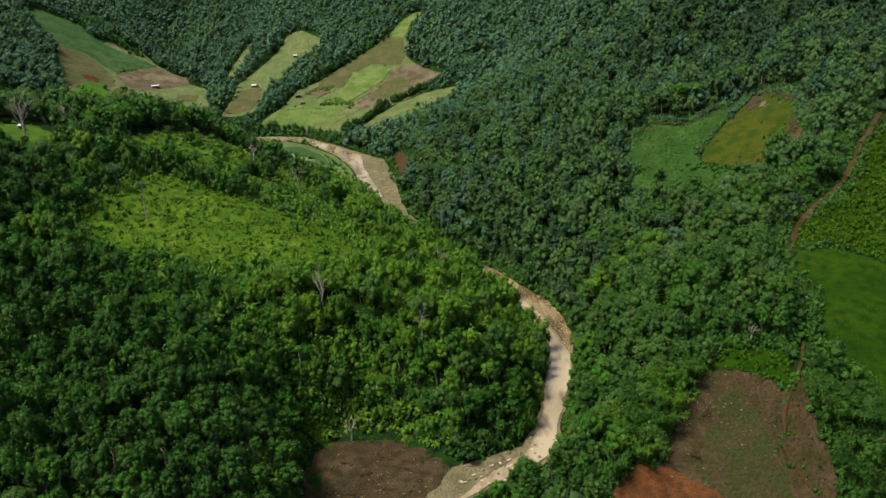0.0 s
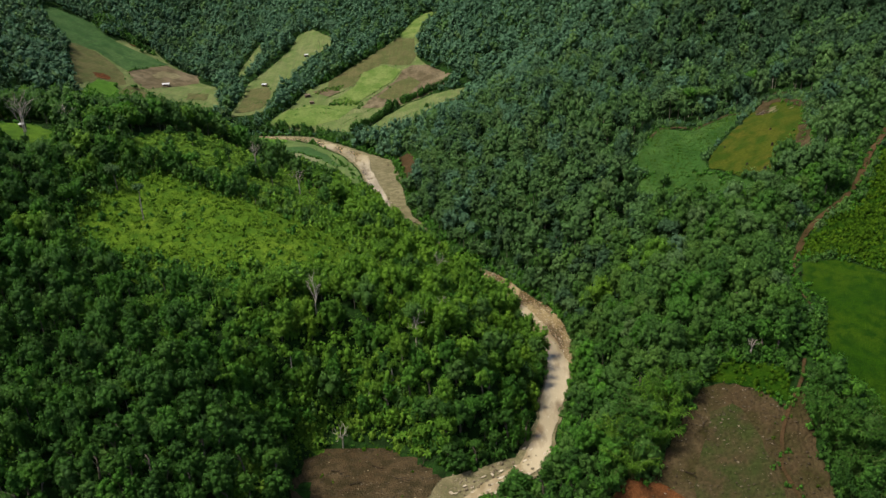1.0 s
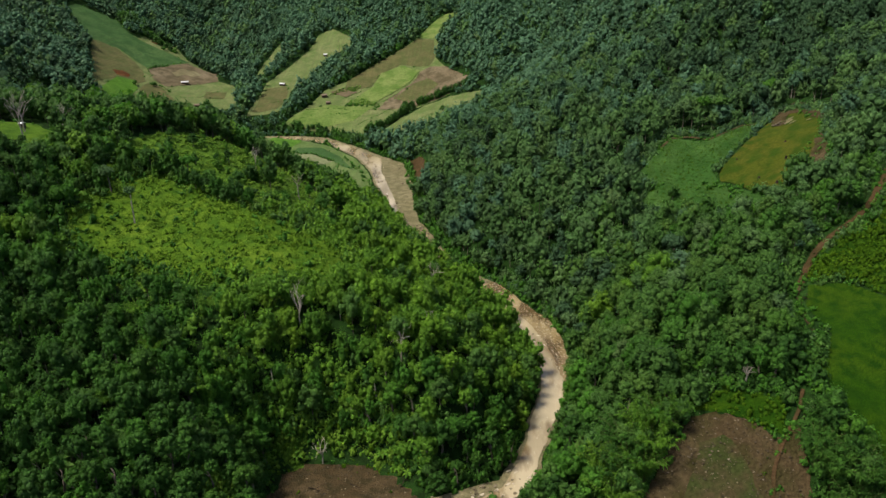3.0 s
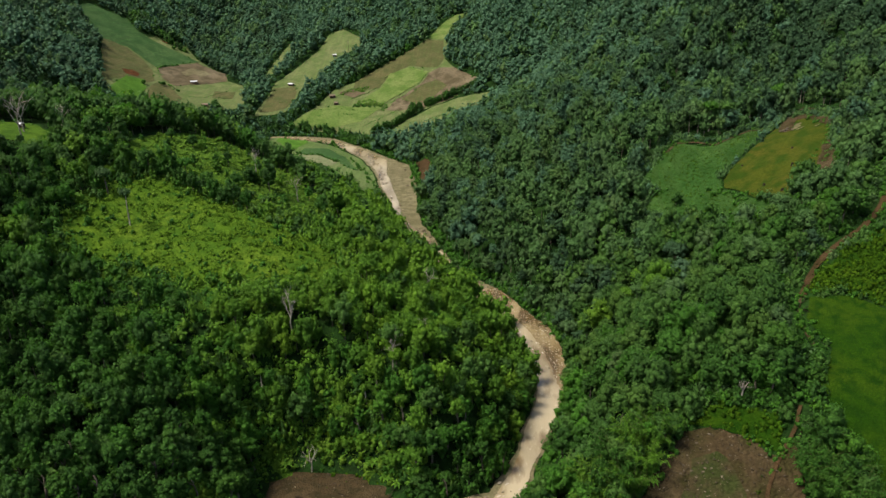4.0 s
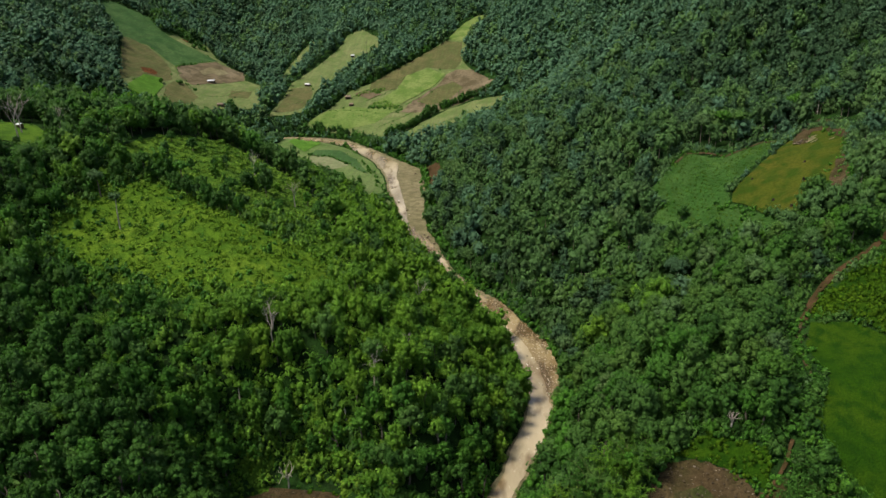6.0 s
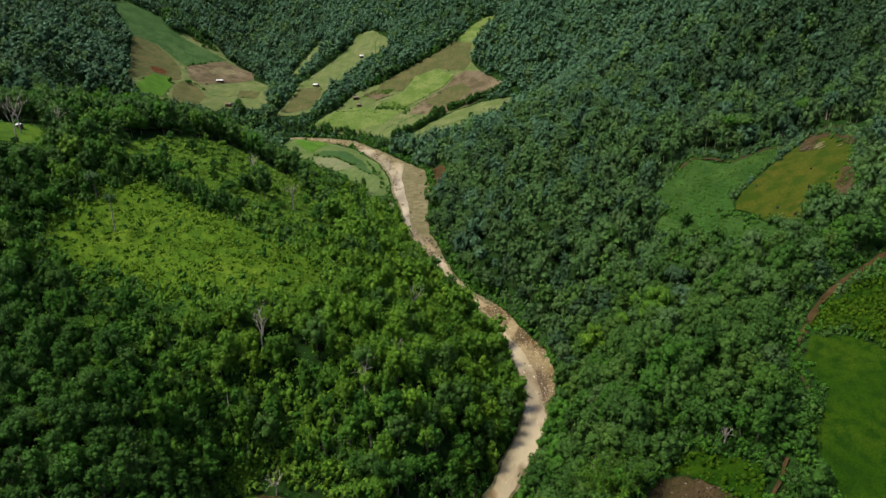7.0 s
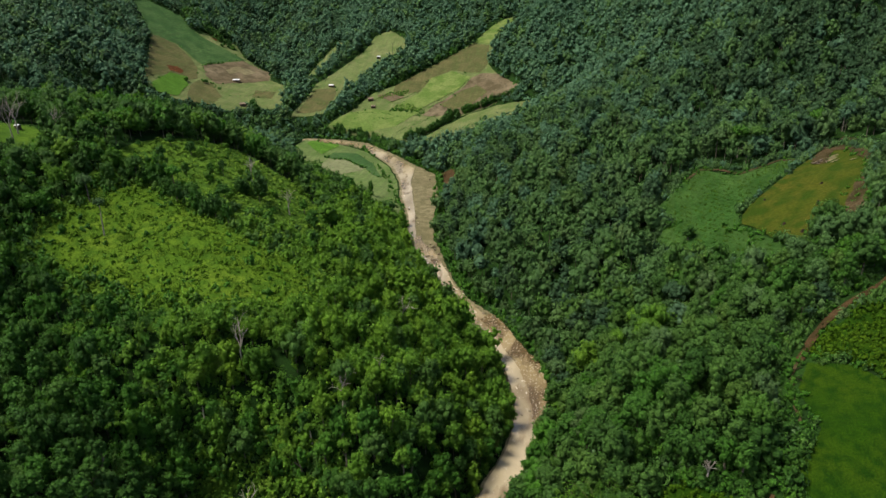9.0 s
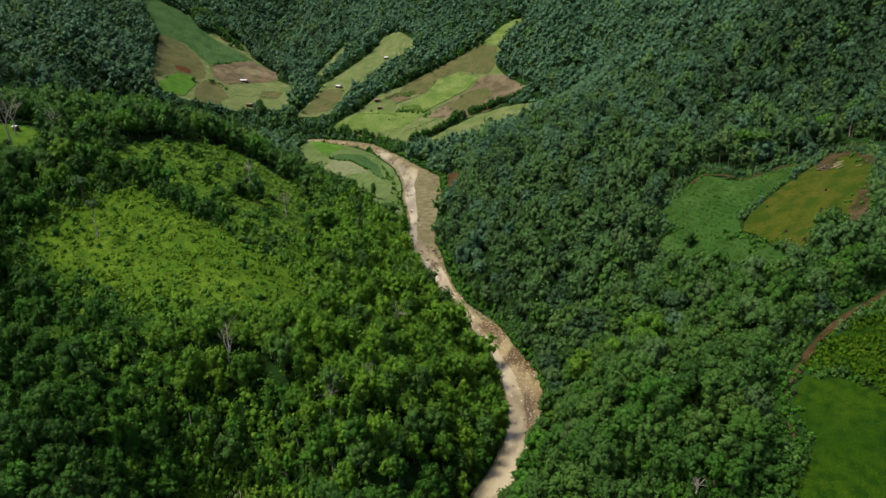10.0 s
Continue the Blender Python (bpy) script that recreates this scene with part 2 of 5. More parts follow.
def ground(p):
    """Height of the ground at places (n, 2)."""
    p = np.asarray(p, float).reshape(-1, 2)
    x, y = p[:, 0], p[:, 1]
    z = PLANE[0] + PLANE[1] * np.clip(x, -900, 900) / 300 + PLANE[2] * np.clip(y, -200, 1900) / 300
    for n, rise in enumerate(NEAR_SWELLS):
        z += rise * np.exp(-((x + 210 - 75 * (n % 7)) ** 2 + (y - 130 - 75 * (n // 7)) ** 2) / (2 * 62.0 ** 2))
    for n, rise in enumerate(FAR_SWELLS):
        z += rise * np.exp(-((x + 480 - 160 * (n % 6)) ** 2 + (y - 480 - 160 * (n // 6)) ** 2) / (2 * 125.0 ** 2))
    for cx, cy, r, rise in SHOULDERS:
        z += rise * np.exp(-((x - cx) ** 2 + (y - cy) ** 2) / (2 * r * r))
    for line, depth, wide in RAVINES:
        z -= depth * np.exp(-(away_from(p, np.array(line, float), closed=False) / wide) ** 2)
    k = 1 - np.exp(-(np.maximum(0, away_from(p, BED) - 2.5) / 14.0) ** 1.3)
    rough = 0.5 * np.sin(x * 0.21 + 1.3 * np.sin(y * 0.13)) * np.sin(y * 0.19 + np.sin(x * 0.11))
    return k * (z + rough) + (1 - k) * river_level(y)


def mesh_of(name, v, f, materials, index=None, smooth=False, tint=None):
    """A mesh from arrays of places and triangles."""
    me = bpy.data.meshes.new(name)
    f = np.asarray(f, np.int32).reshape(-1, 3)
    me.vertices.add(len(v))
    me.vertices.foreach_set("co", np.asarray(v, np.float32).ravel())
    me.loops.add(f.size)
    me.loops.foreach_set("vertex_index", f.ravel())
    me.polygons.add(len(f))
    me.polygons.foreach_set("loop_start", np.arange(0, f.size, 3, dtype=np.int32))
    if index is not None:
        me.polygons.foreach_set("material_index", np.asarray(index, np.int32))
    me.polygons.foreach_set("use_smooth", np.full(len(f), smooth))
    for m in materials:
        me.materials.append(m)
    if tint is not None:
        me.attributes.new("tint", "FLOAT", "POINT").data.foreach_set("value", np.asarray(tint, np.float32))
    me.update()
    me.validate()
    return me


def part(name, data, parent, label=""):
    ob = new(name, data)
    ob.parent = parent
    return tagged(ob, label)


def net(xs, ys):
    """Places and triangles of a net over the plan."""
    nx, ny = len(xs), len(ys)
    p = np.stack(np.meshgrid(xs, ys), -1).reshape(-1, 2)
    a = (np.arange(ny - 1)[:, None] * nx + np.arange(nx - 1)).ravel()
    return p, np.concatenate([np.stack([a, a + 1, a + nx + 1], 1), np.stack([a, a + nx + 1, a + nx], 1)])


def spread(fine, step, reach):
    """Coordinates with even steps from fine[0] to fine[1], then wider and wider ones out to reach."""
    out = np.cumsum(step * 1.28 ** np.arange(1, 40))
    out = out[out < reach]
    inner = np.arange(fine[0], fine[1] + step / 2, step)
    return np.concatenate([(inner[0] - out)[::-1], inner, inner[-1] + out])


plan, tris = net(spread((-500, 300), 5.0, 2800), spread((96, 960), 5.0, 2800))
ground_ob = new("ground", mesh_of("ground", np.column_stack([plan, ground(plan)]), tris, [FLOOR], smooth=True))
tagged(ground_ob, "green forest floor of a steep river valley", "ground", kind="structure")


def draped(outline, lift, step, wobble=0.0):
    """A sheet with that outline, lying lift metres above the ground."""
    ring = []
    for i, b in enumerate(np.array(outline, float)):
        a = np.array(outline[i - 1], float)
        n = max(1, int(np.hypot(*(b - a)) / step))
        ring += [a + (b - a) * k / n for k in range(n)]
    ring = np.array(ring)
    for i, q in enumerate(ring):
        w = noise.noise_vector((q[0] * 0.11, q[1] * 0.11, 7.0)) + 0.5 * noise.noise_vector((q[0] * 0.31, q[1] * 0.31, 3.0))
        ring[i] += wobble * np.array((w.x, w.y))
    lo, hi = ring.min(0), ring.max(0)
    inner, _ = net(np.arange(lo[0], hi[0], step), np.arange(lo[1], hi[1], step))
    inner = inner[away_from(inner, ring) == 0]
    inner = inner[away_from(inner, np.vstack([ring, ring[:1]]), closed=False) > step * 0.4] if len(inner) else inner
    n = len(ring)
    res = geometry.delaunay_2d_cdt([Vector(q) for q in np.vstack([ring, inner])], [(i, (i + 1) % n) for i in range(n)], [list(range(n))], 1, 1e-4)
    p = np.array([(q.x, q.y) for q in res[0]])
    f = np.array([t for t in res[2] if len(t) == 3])
    a, b, c = p[f[:, 0]], p[f[:, 1]], p[f[:, 2]]
    turned = (b[:, 0] - a[:, 0]) * (c[:, 1] - a[:, 1]) - (b[:, 1] - a[:, 1]) * (c[:, 0] - a[:, 0]) < 0
    f[turned] = f[turned][:, ::-1]
    return np.column_stack([p, ground(p) + lift]), f


FIELDS = []


def field(outline, material, label, lift=0.25, category="field", name="field", step=5.0, wobble=0.8, bare=True):
    v, f = draped(outline, lift, step, wobble)
    ob = new(name, mesh_of(name, v, f, [material], smooth=True))
    tagged(ob, label, category, kind="structure")
    if bare:
        FIELDS.append(np.array(outline, float))
    return ob


# ---- river ----
field(BANK_EAST + BANK_WEST[::-1], GRAVEL, "tan gravel and stone river bed", 0.25, "river bed", "river_bed", 2.5, 1.2)
WATER_EAST = [(-340, 576), (-255, 624), (-196, 652), (-165, 649), (-134, 637), (-102, 604), (-76, 571), (-72, 540), (-62, 505), (-51, 466),
              (-43, 433), (-27, 412), (-17, 392), (-8, 371), (2, 354), (14, 339), (24, 325), (30, 311), (34, 298), (40, 285), (43, 277),
              (45, 265), (45, 255), (42, 238), (37, 220), (31, 200), (28, 187), (17, 177), (6, 172), (-10, 160), (-32, 143), (-82, 113)]
WATER_WEST = [(-332, 569), (-247, 615), (-188, 642), (-150, 637), (-131, 621), (-97, 580), (-81, 545), (-70, 506), (-57, 471), (-51, 451),
              (-46, 424), (-35, 407), (-27, 387), (-19, 377), (-6, 356), (4, 339), (11, 324), (20, 314), (26, 299), (32, 279), (35, 262), (34, 243), (29, 220),
              (25, 200), (19, 187), (8, 178), (-2, 168), (-18, 156), (-38, 140), (-88, 108)]
field(WATER_EAST + WATER_WEST[::-1], WATER, "muddy beige river with ripples and rapids", 0.55, "river", "water", 2.5, 0.8)

field([(14, 342), (18, 341), (27, 326), (35, 312), (42, 300), (45, 286), (47, 270), (46, 256), (44, 246), (42, 256), (40, 270), (37, 284), (32, 297), (27, 308), (19, 322), (11, 336)], RIFFLE, "brown broken water of a riffle along the bank", 0.68, "river", "riffle", 1.5, 1.3)
field([(-36, 424), (-27, 412), (-19, 397), (-22, 393), (-30, 404), (-44, 420), (-46, 430), (-40, 434)], RIFFLE, "brown rapids breaking over stones", 0.68, "river", "riffle", 1.5, 1.3)

# ---- fields and clearings ----
FAR_OPEN = [(-459, 815), (-461, 844), (-420, 848), (-408, 834), (-398, 826), (-384, 820), (-380, 846), (-352, 843), (-328, 812), (-288, 793), (-274, 755), (-255, 746), (-234, 690),
            (-242, 679), (-264, 668), (-275, 654), (-290, 658), (-317, 640), (-341, 641), (-350, 651), (-375, 699), (-405, 761), (-424, 780)]
field(FAR_OPEN, CROP_LIGHT, "light green terraced hill field", 0.25, wobble=2.0)
field([(-459, 815), (-461, 844), (-420, 848), (-408, 834), (-398, 826), (-382, 818), (-335, 806), (-322, 802), (-332, 775), (-343, 743), (-357, 750),
       (-382, 765), (-395, 754), (-407, 760), (-424, 780)], CROP_DARK, "dark green crop on a hill field", 0.5)
field([(-405, 761), (-381, 762), (-358, 747), (-341, 730), (-328, 705), (-331, 692), (-346, 690), (-350, 651), (-375, 699)], DRY, "dry olive brown hill field", 0.5)
field([(-341, 645), (-347, 687), (-336, 698), (-325, 681), (-317, 646), (-331, 635)], BRIGHT, "lime green crop field", 0.75)
field([(-341, 742), (-331, 773), (-322, 796), (-288, 793), (-274, 752), (-298, 728), (-310, 710), (-326, 718)], TILLED, "bare tilled brown field beside a shed", 0.5)
field([(-357, 700), (-351, 709), (-343, 706), (-341, 698), (-349, 694)], RED_SOIL, "patch of bare red earth in a hill field", 0.75, step=2.0, wobble=1.5, bare=False)
field([(-322, 752), (-318, 772), (-306, 776), (-296, 768), (-300, 752), (-310, 757), (-313, 745)], GRAVEL, "pale scraped swirl in a tilled field", 0.7, step=2.0, wobble=2.0, bare=False)
field([(-374, 826), (-370, 832), (-363, 829), (-366, 823)], RED_SOIL, "small patch of red earth in a hill field", 0.75, step=2.0, wobble=1.0, bare=False)
field([(-324, 682), (-325, 701), (-313, 705), (-292, 682), (-290, 658), (-308, 644)], DRY, "dry olive brown field", 0.5)
field([(-275, 720), (-255, 725), (-252, 705), (-270, 700)], DRY, "dry patch in a light green field", 0.5)
field([(-237, 759), (-245, 818), (-238, 880), (-231, 875), (-232, 838), (-232, 792)], CROP_LIGHT, "narrow light green hill field between woods")
field([(-223, 755), (-210, 792), (-194, 847), (-192, 877), (-176, 884), (-149, 853), (-147, 831), (-165, 814), (-175, 781), (-185, 752),
       (-192, 735), (-189, 708), (-192, 685), (-219, 672), (-221, 732)], CROP_LIGHT, "light green strip field on a slope")
field([(-219, 740), (-200, 745), (-194, 733), (-191, 708), (-194, 690), (-216, 680)], DRY, "dry brown lower end of a strip field", 0.5)
VALLEY_OPEN = [(-184, 668), (-167, 693), (-157, 734), (-137, 753), (-109, 788), (-69, 832), (-54, 861), (-29, 897), (-23, 888), (-45, 844), (-47, 783),
               (-35, 762), (-5, 723), (-15, 711), (-37, 699), (-64, 684), (-81, 651), (-98, 634), (-118, 646), (-146, 656)]
field(VALLEY_OPEN, CROP_LIGHT, "large light green valley field above the river", 0.25)
field([(-69, 832), (-54, 861), (-29, 895), (-24, 888), (-45, 844), (-51, 823)], CROP_LIME, "green upper end of a valley field", 0.5)
field([(-137, 753), (-109, 788), (-69, 829), (-51, 821), (-48, 783), (-53, 769), (-84, 779), (-103, 765), (-110, 738), (-137, 729)], DRY, "olive brown upper slope of a valley field", 0.5)
field([(-52, 767), (-35, 762), (-6, 723), (-15, 712), (-37, 700), (-67, 687), (-97, 691), (-88, 715), (-66, 745), (-61, 761)], TILLED, "bare brown tilled part of a valley field", 0.5)
field([(-108, 739), (-103, 765), (-83, 776), (-62, 762), (-69, 746), (-85, 726), (-102, 703), (-130, 701), (-118, 723)], CROP_LIME, "bright green middle of a valley field", 0.75)
field([(-84, 712), (-66, 738), (-52, 745), (-40, 730), (-52, 712), (-70, 702)], DRY, "pale dry patch in a tilled field", 0.75)
field([(-150, 728), (-140, 736), (-122, 728), (-132, 718)], TILLED, "brown tilled patch in a valley field", 0.75)
field([(-181, 671), (-166, 691), (-150, 700), (-130, 699), (-101, 699), (-116, 666), (-146, 659)], CROP_LIME, "green grassy foot of a valley field", 0.5)
field([(-86, 632), (-73, 664), (-52, 690), (-27, 698), (5, 692), (14, 662), (13, 648), (-11, 652), (-30, 646), (-58, 636), (-71, 626)], CROP_LIGHT, "light green strip field below a tree line")
field([(-20, 660), (-8, 676), (5, 680), (12, 664), (12, 652)], DRY, "dry yellowish end of a strip field", 0.5)
field([(-186, 636), (-150, 632), (-130, 617), (-99, 576), (-83, 541), (-72, 504), (-60, 468), (-72, 466), (-88, 476), (-120, 496), (-142, 517), (-168, 552), (-186, 600)], CROP_MID, "flat green crop field in a river bend")
field([(-153, 559), (-150, 578), (-133, 578), (-114, 561), (-129, 544), (-141, 545)], PALE, "pale green plot in a crop field", 0.5)
field([(-152, 581), (-150, 592), (-132, 600), (-112, 578), (-100, 552), (-94, 540), (-104, 548), (-114, 564), (-133, 580)], CROP_DARK, "dark green crop strip along a river field", 0.5)
field([(-178, 605), (-180, 626), (-155, 624), (-152, 610), (-158, 585)], BRIGHT, "bright green corner of a river field", 0.5)
field([(89, 365), (98, 374), (108, 390), (120, 374), (129, 375), (146, 380), (150, 378), (137, 357), (124, 347), (118, 338), (117, 330),
       (124, 316), (129, 302), (126, 298), (113, 311), (95, 331), (87, 338), (89, 347), (96, 348)], CROP_DEEP, "dark green crop field on a forest slope")
field([(118, 330), (119, 336), (126, 345), (138, 356), (151, 371), (158, 379), (166, 374), (171, 362), (165, 347), (156, 325), (151, 314),
       (144, 316), (139, 311), (135, 303), (130, 304), (124, 318)], OLIVE, "olive yellow meadow field beside a crop field", 0.5)
field([(150, 364), (154, 368), (160, 367), (161, 364), (155, 362)], GRAVEL, "pale scraped earth in a meadow field", 0.6, step=2.0, wobble=1.2, bare=False)
field([(149, 364), (155, 376), (160, 382), (169, 390), (175, 376), (173, 356), (165, 340), (166, 355), (165, 369), (160, 372), (154, 361)], SOIL, "brown cleared soil at a field's upper edge", 0.7, step=2.0, wobble=1.6)
field([(161, 335), (158, 318), (150, 301), (146, 304), (151, 318), (156, 332)], SOIL, "brown soil margin along a meadow field", 0.7, step=2.0, wobble=1.4)
for x, y, long, wide in ((158, 360, 2.0, 0.6), (163, 355, 1.5, 0.5)):
    field([(x - long, y - wide), (x + long * 0.4, y - wide * 0.6), (x + long, y + wide), (x - long * 0.5, y + wide * 0.7)], GRAVEL, "pale scraped earth in a meadow field", 0.8, step=1.0, wobble=0.8, bare=False)
field([(119, 230), (130, 227), (150, 200), (140, 150), (113, 160), (112, 171), (110, 180), (109, 192), (116, 204), (114, 219)], PASTURE, "deep green grass slope", step=4.0)
field([(160, 270), (171, 288), (182, 293), (190, 250), (150, 200), (131, 228), (120, 233), (126, 243), (135, 251), (150, 258)], PASTURE, "green grass slope with low bushes beside a road", step=4.0)
field([(51, 159), (67, 178), (72, 184), (78, 184), (85, 180), (93, 173), (100, 179), (98, 171), (97, 159), (96, 147), (92, 135), (36, 140), (46, 158)], SOIL, "cleared plot of grey brown bare soil", step=2.0, wobble=1.8)
field([(36, 140), (39, 154), (48, 162), (55, 158), (66, 150), (70, 140)], RED_SOIL, "freshly cut red earth", 0.45, step=2.0, wobble=1.5)
field([(73, 186), (82, 190), (97, 184), (94, 174), (85, 180), (78, 184)], PASTURE, "rough grass above a cleared plot", step=3.0, wobble=1.5)
field([(-56, 186), (-54, 198), (-40, 204), (-24, 200), (-8, 191), (-6, 185), (-16, 188), (-26, 193), (-41, 194), (-50, 188)], SCRUB, "rough grass above a bare river bank", 0.2, step=3.0, wobble=1.5)
field([(-53, 191), (-41, 198), (-26, 197), (-14, 191), (-5, 181), (-8, 174), (-24, 160), (-46, 146), (-50, 165), (-52, 178)], BANK_EARTH, "bare brown earth of a river bank", 0.5, step=1.5, wobble=3.2)
field([(-144, 256), (-140, 276), (-137, 298), (-128, 303), (-115, 298), (-89, 293), (-67, 284), (-45, 275), (-40, 258), (-48, 246), (-68, 242), (-90, 238), (-110, 244), (-126, 246), (-138, 249)], MEADOW, "bright green grassy clearing on a hill", 0.4, step=4.0, wobble=3.0)
CLEARING = FIELDS[-1]
field([(-200, 297), (-204, 311), (-192, 320), (-178, 314), (-174, 300), (-187, 291)], SCRUB, "small grassy yard round a hilltop hut", 0.3, step=3.0, wobble=2.0)

field([(-52, 560), (-42, 552), (-35, 530), (-32, 500), (-37, 490), (-42, 508), (-45, 525)], ROAD, "red brown earth scar on a river bank", 0.5, step=3.0)


ROADS = []


def road(line, wide, material, label, lift):
    line = np.array(line, float)
    ROADS.append(line)
    side = np.gradient(line, axis=0)
    side = np.column_stack([-side[:, 1], side[:, 0]]) / np.hypot(*side.T)[:, None] * wide / 2
    return field([tuple(q) for q in np.vstack([line + side, (line - side)[::-1]])], material, label, lift, "road", "road", 1.0, 0.5)


field([(62, 146), (66, 160), (72, 174), (80, 175), (84, 166), (85, 152), (82, 138), (70, 136)], THIN_GRASS, "patch of thin grass on a cleared plot", 0.35, step=2.0, wobble=2.0, bare=False)
road([(186, 310), (176, 298), (166, 287), (156, 273), (147, 264), (136, 257), (127, 249), (121, 239), (117, 231)], 2.3, ROAD, "red brown dirt road round a slope", 0.5)
road([(102, 379), (108, 387), (116, 383), (124, 373), (133, 376), (141, 379), (149, 374)], 1.5, SOIL, "brown earth strip along a crop field", 0.55)
road([(117, 231), (113, 224), (112, 216), (112, 206)], 0.8, SOIL, "faint footpath along a grass slope", 0.5)
road([(102, 186), (99, 180), (94, 173), (89, 166), (86, 157), (88, 149), (93, 138)], 0.9, ROAD, "reddish dirt track across a cleared plot", 0.6)

# ---- trees ----
rng = np.random.default_rng(5)


def ball(level):
    bm = bmesh.new()
    bmesh.ops.create_icosphere(bm, subdivisions=level, radius=1.0)
    v = np.array([q.co[:] for q in bm.verts])
    f = np.array([[q.index for q in t.verts] for t in bm.faces])
    bm.free()
    return v, f


BALL, FINE_BALL = ball(1), ball(2)
GEM = (np.array([(1, 0, 0), (0, 1, 0), (-1, 0, 0), (0, -1, 0), (0, 0, 1), (0, 0, -1)], float),
       np.array([(0, 1, 4), (1, 2, 4), (2, 3, 4), (3, 0, 4), (1, 0, 5), (2, 1, 5), (3, 2, 5), (0, 3, 5)]))


def unit(a):
    return a / np.linalg.norm(a)


def joined(pieces):
    v, f, n = [], [], 0
    for a, b in pieces:
        v.append(a)
        f.append(np.asarray(b) + n)
        n += len(a)
    return np.concatenate(v), np.concatenate(f)


def crown_mesh(puffs, leaves, size, tall=1.0, form="dome", folded=True):
    """A crown about 1 m in radius with its middle at the origin: puffs of foliage heaped over limbs, each covered with small leafy sprays."""
    low, flat, wide = {"dome": (-0.55, 1.0, 1.0), "column": (-0.9, 1.25, 0.72), "umbrella": (0.0, 0.55, 1.08)}[form]
    pieces, centres = [], []
    lean, lobes, phase = rng.normal(0, 0.10, 2), int(rng.integers(2, 5)), rng.uniform(0, 6.28)
    for k in range(puffs):
        h = 1 - (1 - low) * (k + 0.5) / puffs
        turn = 2.4 * k + rng.uniform(-0.5, 0.5)
        reach = rng.uniform(0.50, 0.78) * (1 + 0.16 * math.sin(lobes * turn + phase))
        out = math.sqrt(max(0.03, 1 - h * h)) * reach * wide
        c = np.array([out * math.cos(turn) + lean[0] * h, out * math.sin(turn) + lean[1] * h, (h * 0.72 + rng.uniform(-0.12, 0.12)) * tall * flat])
        r = rng.uniform(0.30, 0.46) * (14 / puffs) ** 0.40
        ball_v, ball_f = BALL if folded else GEM
        core = ball_v * rng.uniform(0.70, 1.10, (len(ball_v), 1)) * r * 0.80 * np.array([1.08, 1.08, 0.86]) + c
        pieces.append((core, ball_f))
        centres.append((c, r))
    if puffs > 5:
        pieces.append((BALL[0] * np.array([0.58 * wide, 0.58 * wide, 0.55 * tall * flat]) - (0, 0, 0.1), BALL[1]))
    for c, r in centres:
        away = unit(c + np.array([0, 0, 0.45]))
        for _ in range(leaves):
            d = unit(rng.normal(size=3) + 0.9 * away)
            at = c + d * r * rng.uniform(0.76, 1.24)
            n = unit(d + rng.normal(size=3) * 0.40 + np.array([0, 0, 0.18]))
            u = unit(np.cross(n, rng.normal(size=3)))
            w = np.cross(n, u)
            a = size * rng.uniform(0.6, 1.4)
            b = a * rng.uniform(0.5, 0.9)
            sag = n * a * 0.35
            pieces.append((np.array([at - u * a - sag, at - w * b, at + u * a - sag, at + w * b]), [[0, 1, 3], [1, 2, 3]]) if folded
                          else (np.array([at - u * a - sag, at - w * b * 1.3, at + (u + w) * a * 0.8]), [[0, 1, 2]]))
    return joined(pieces)


def plume_mesh(plumes, joints=7):
    """The head of a bamboo clump, about 1 m in radius: stems that arch over and hang at the tip, feathered with narrow leaves."""
    pieces = [(BALL[0] * np.array([0.42, 0.42, 0.55]) - (0, 0, 0.35), BALL[1])]
    for k in range(plumes):
        t = 2.4 * k + rng.uniform(-0.4, 0.4)
        way, side = np.array([math.cos(t), math.sin(t), 0]), np.array([-math.sin(t), math.cos(t), 0])
        reach, rise, start = rng.uniform(0.35, 0.95), rng.uniform(0.85, 1.35), rng.uniform(-0.75, -0.35)
        bend = side * rng.normal(0, 0.15)
        for i in range(joints):
            q = 0.22 + 0.78 * (i + rng.uniform(0, 0.6)) / joints
            at = way * reach * q ** 1.8 + bend * q + np.array([0, 0, start + rise * (1.9 * q - 1.05 * q ** 2.6)])
            a = rng.uniform(0.16, 0.27) * (1.15 - 0.5 * q)
            for sign in (-1, 1):
                d = unit(way * rng.uniform(0.2, 0.9) + sign * side * rng.uniform(0.5, 1.0) + np.array([0, 0, rng.uniform(-0.8, -0.1)]))
                u = unit(np.cross(d, (0.1, 0.2, 1))) * a * rng.uniform(0.28, 0.42)
                pieces.append((np.array([at, at + d * a * 0.5 + u, at + d * a - (0, 0, a * 0.25), at + d * a * 0.5 - u]), [[0, 1, 2], [0, 2, 3]]))
    return joined(pieces)


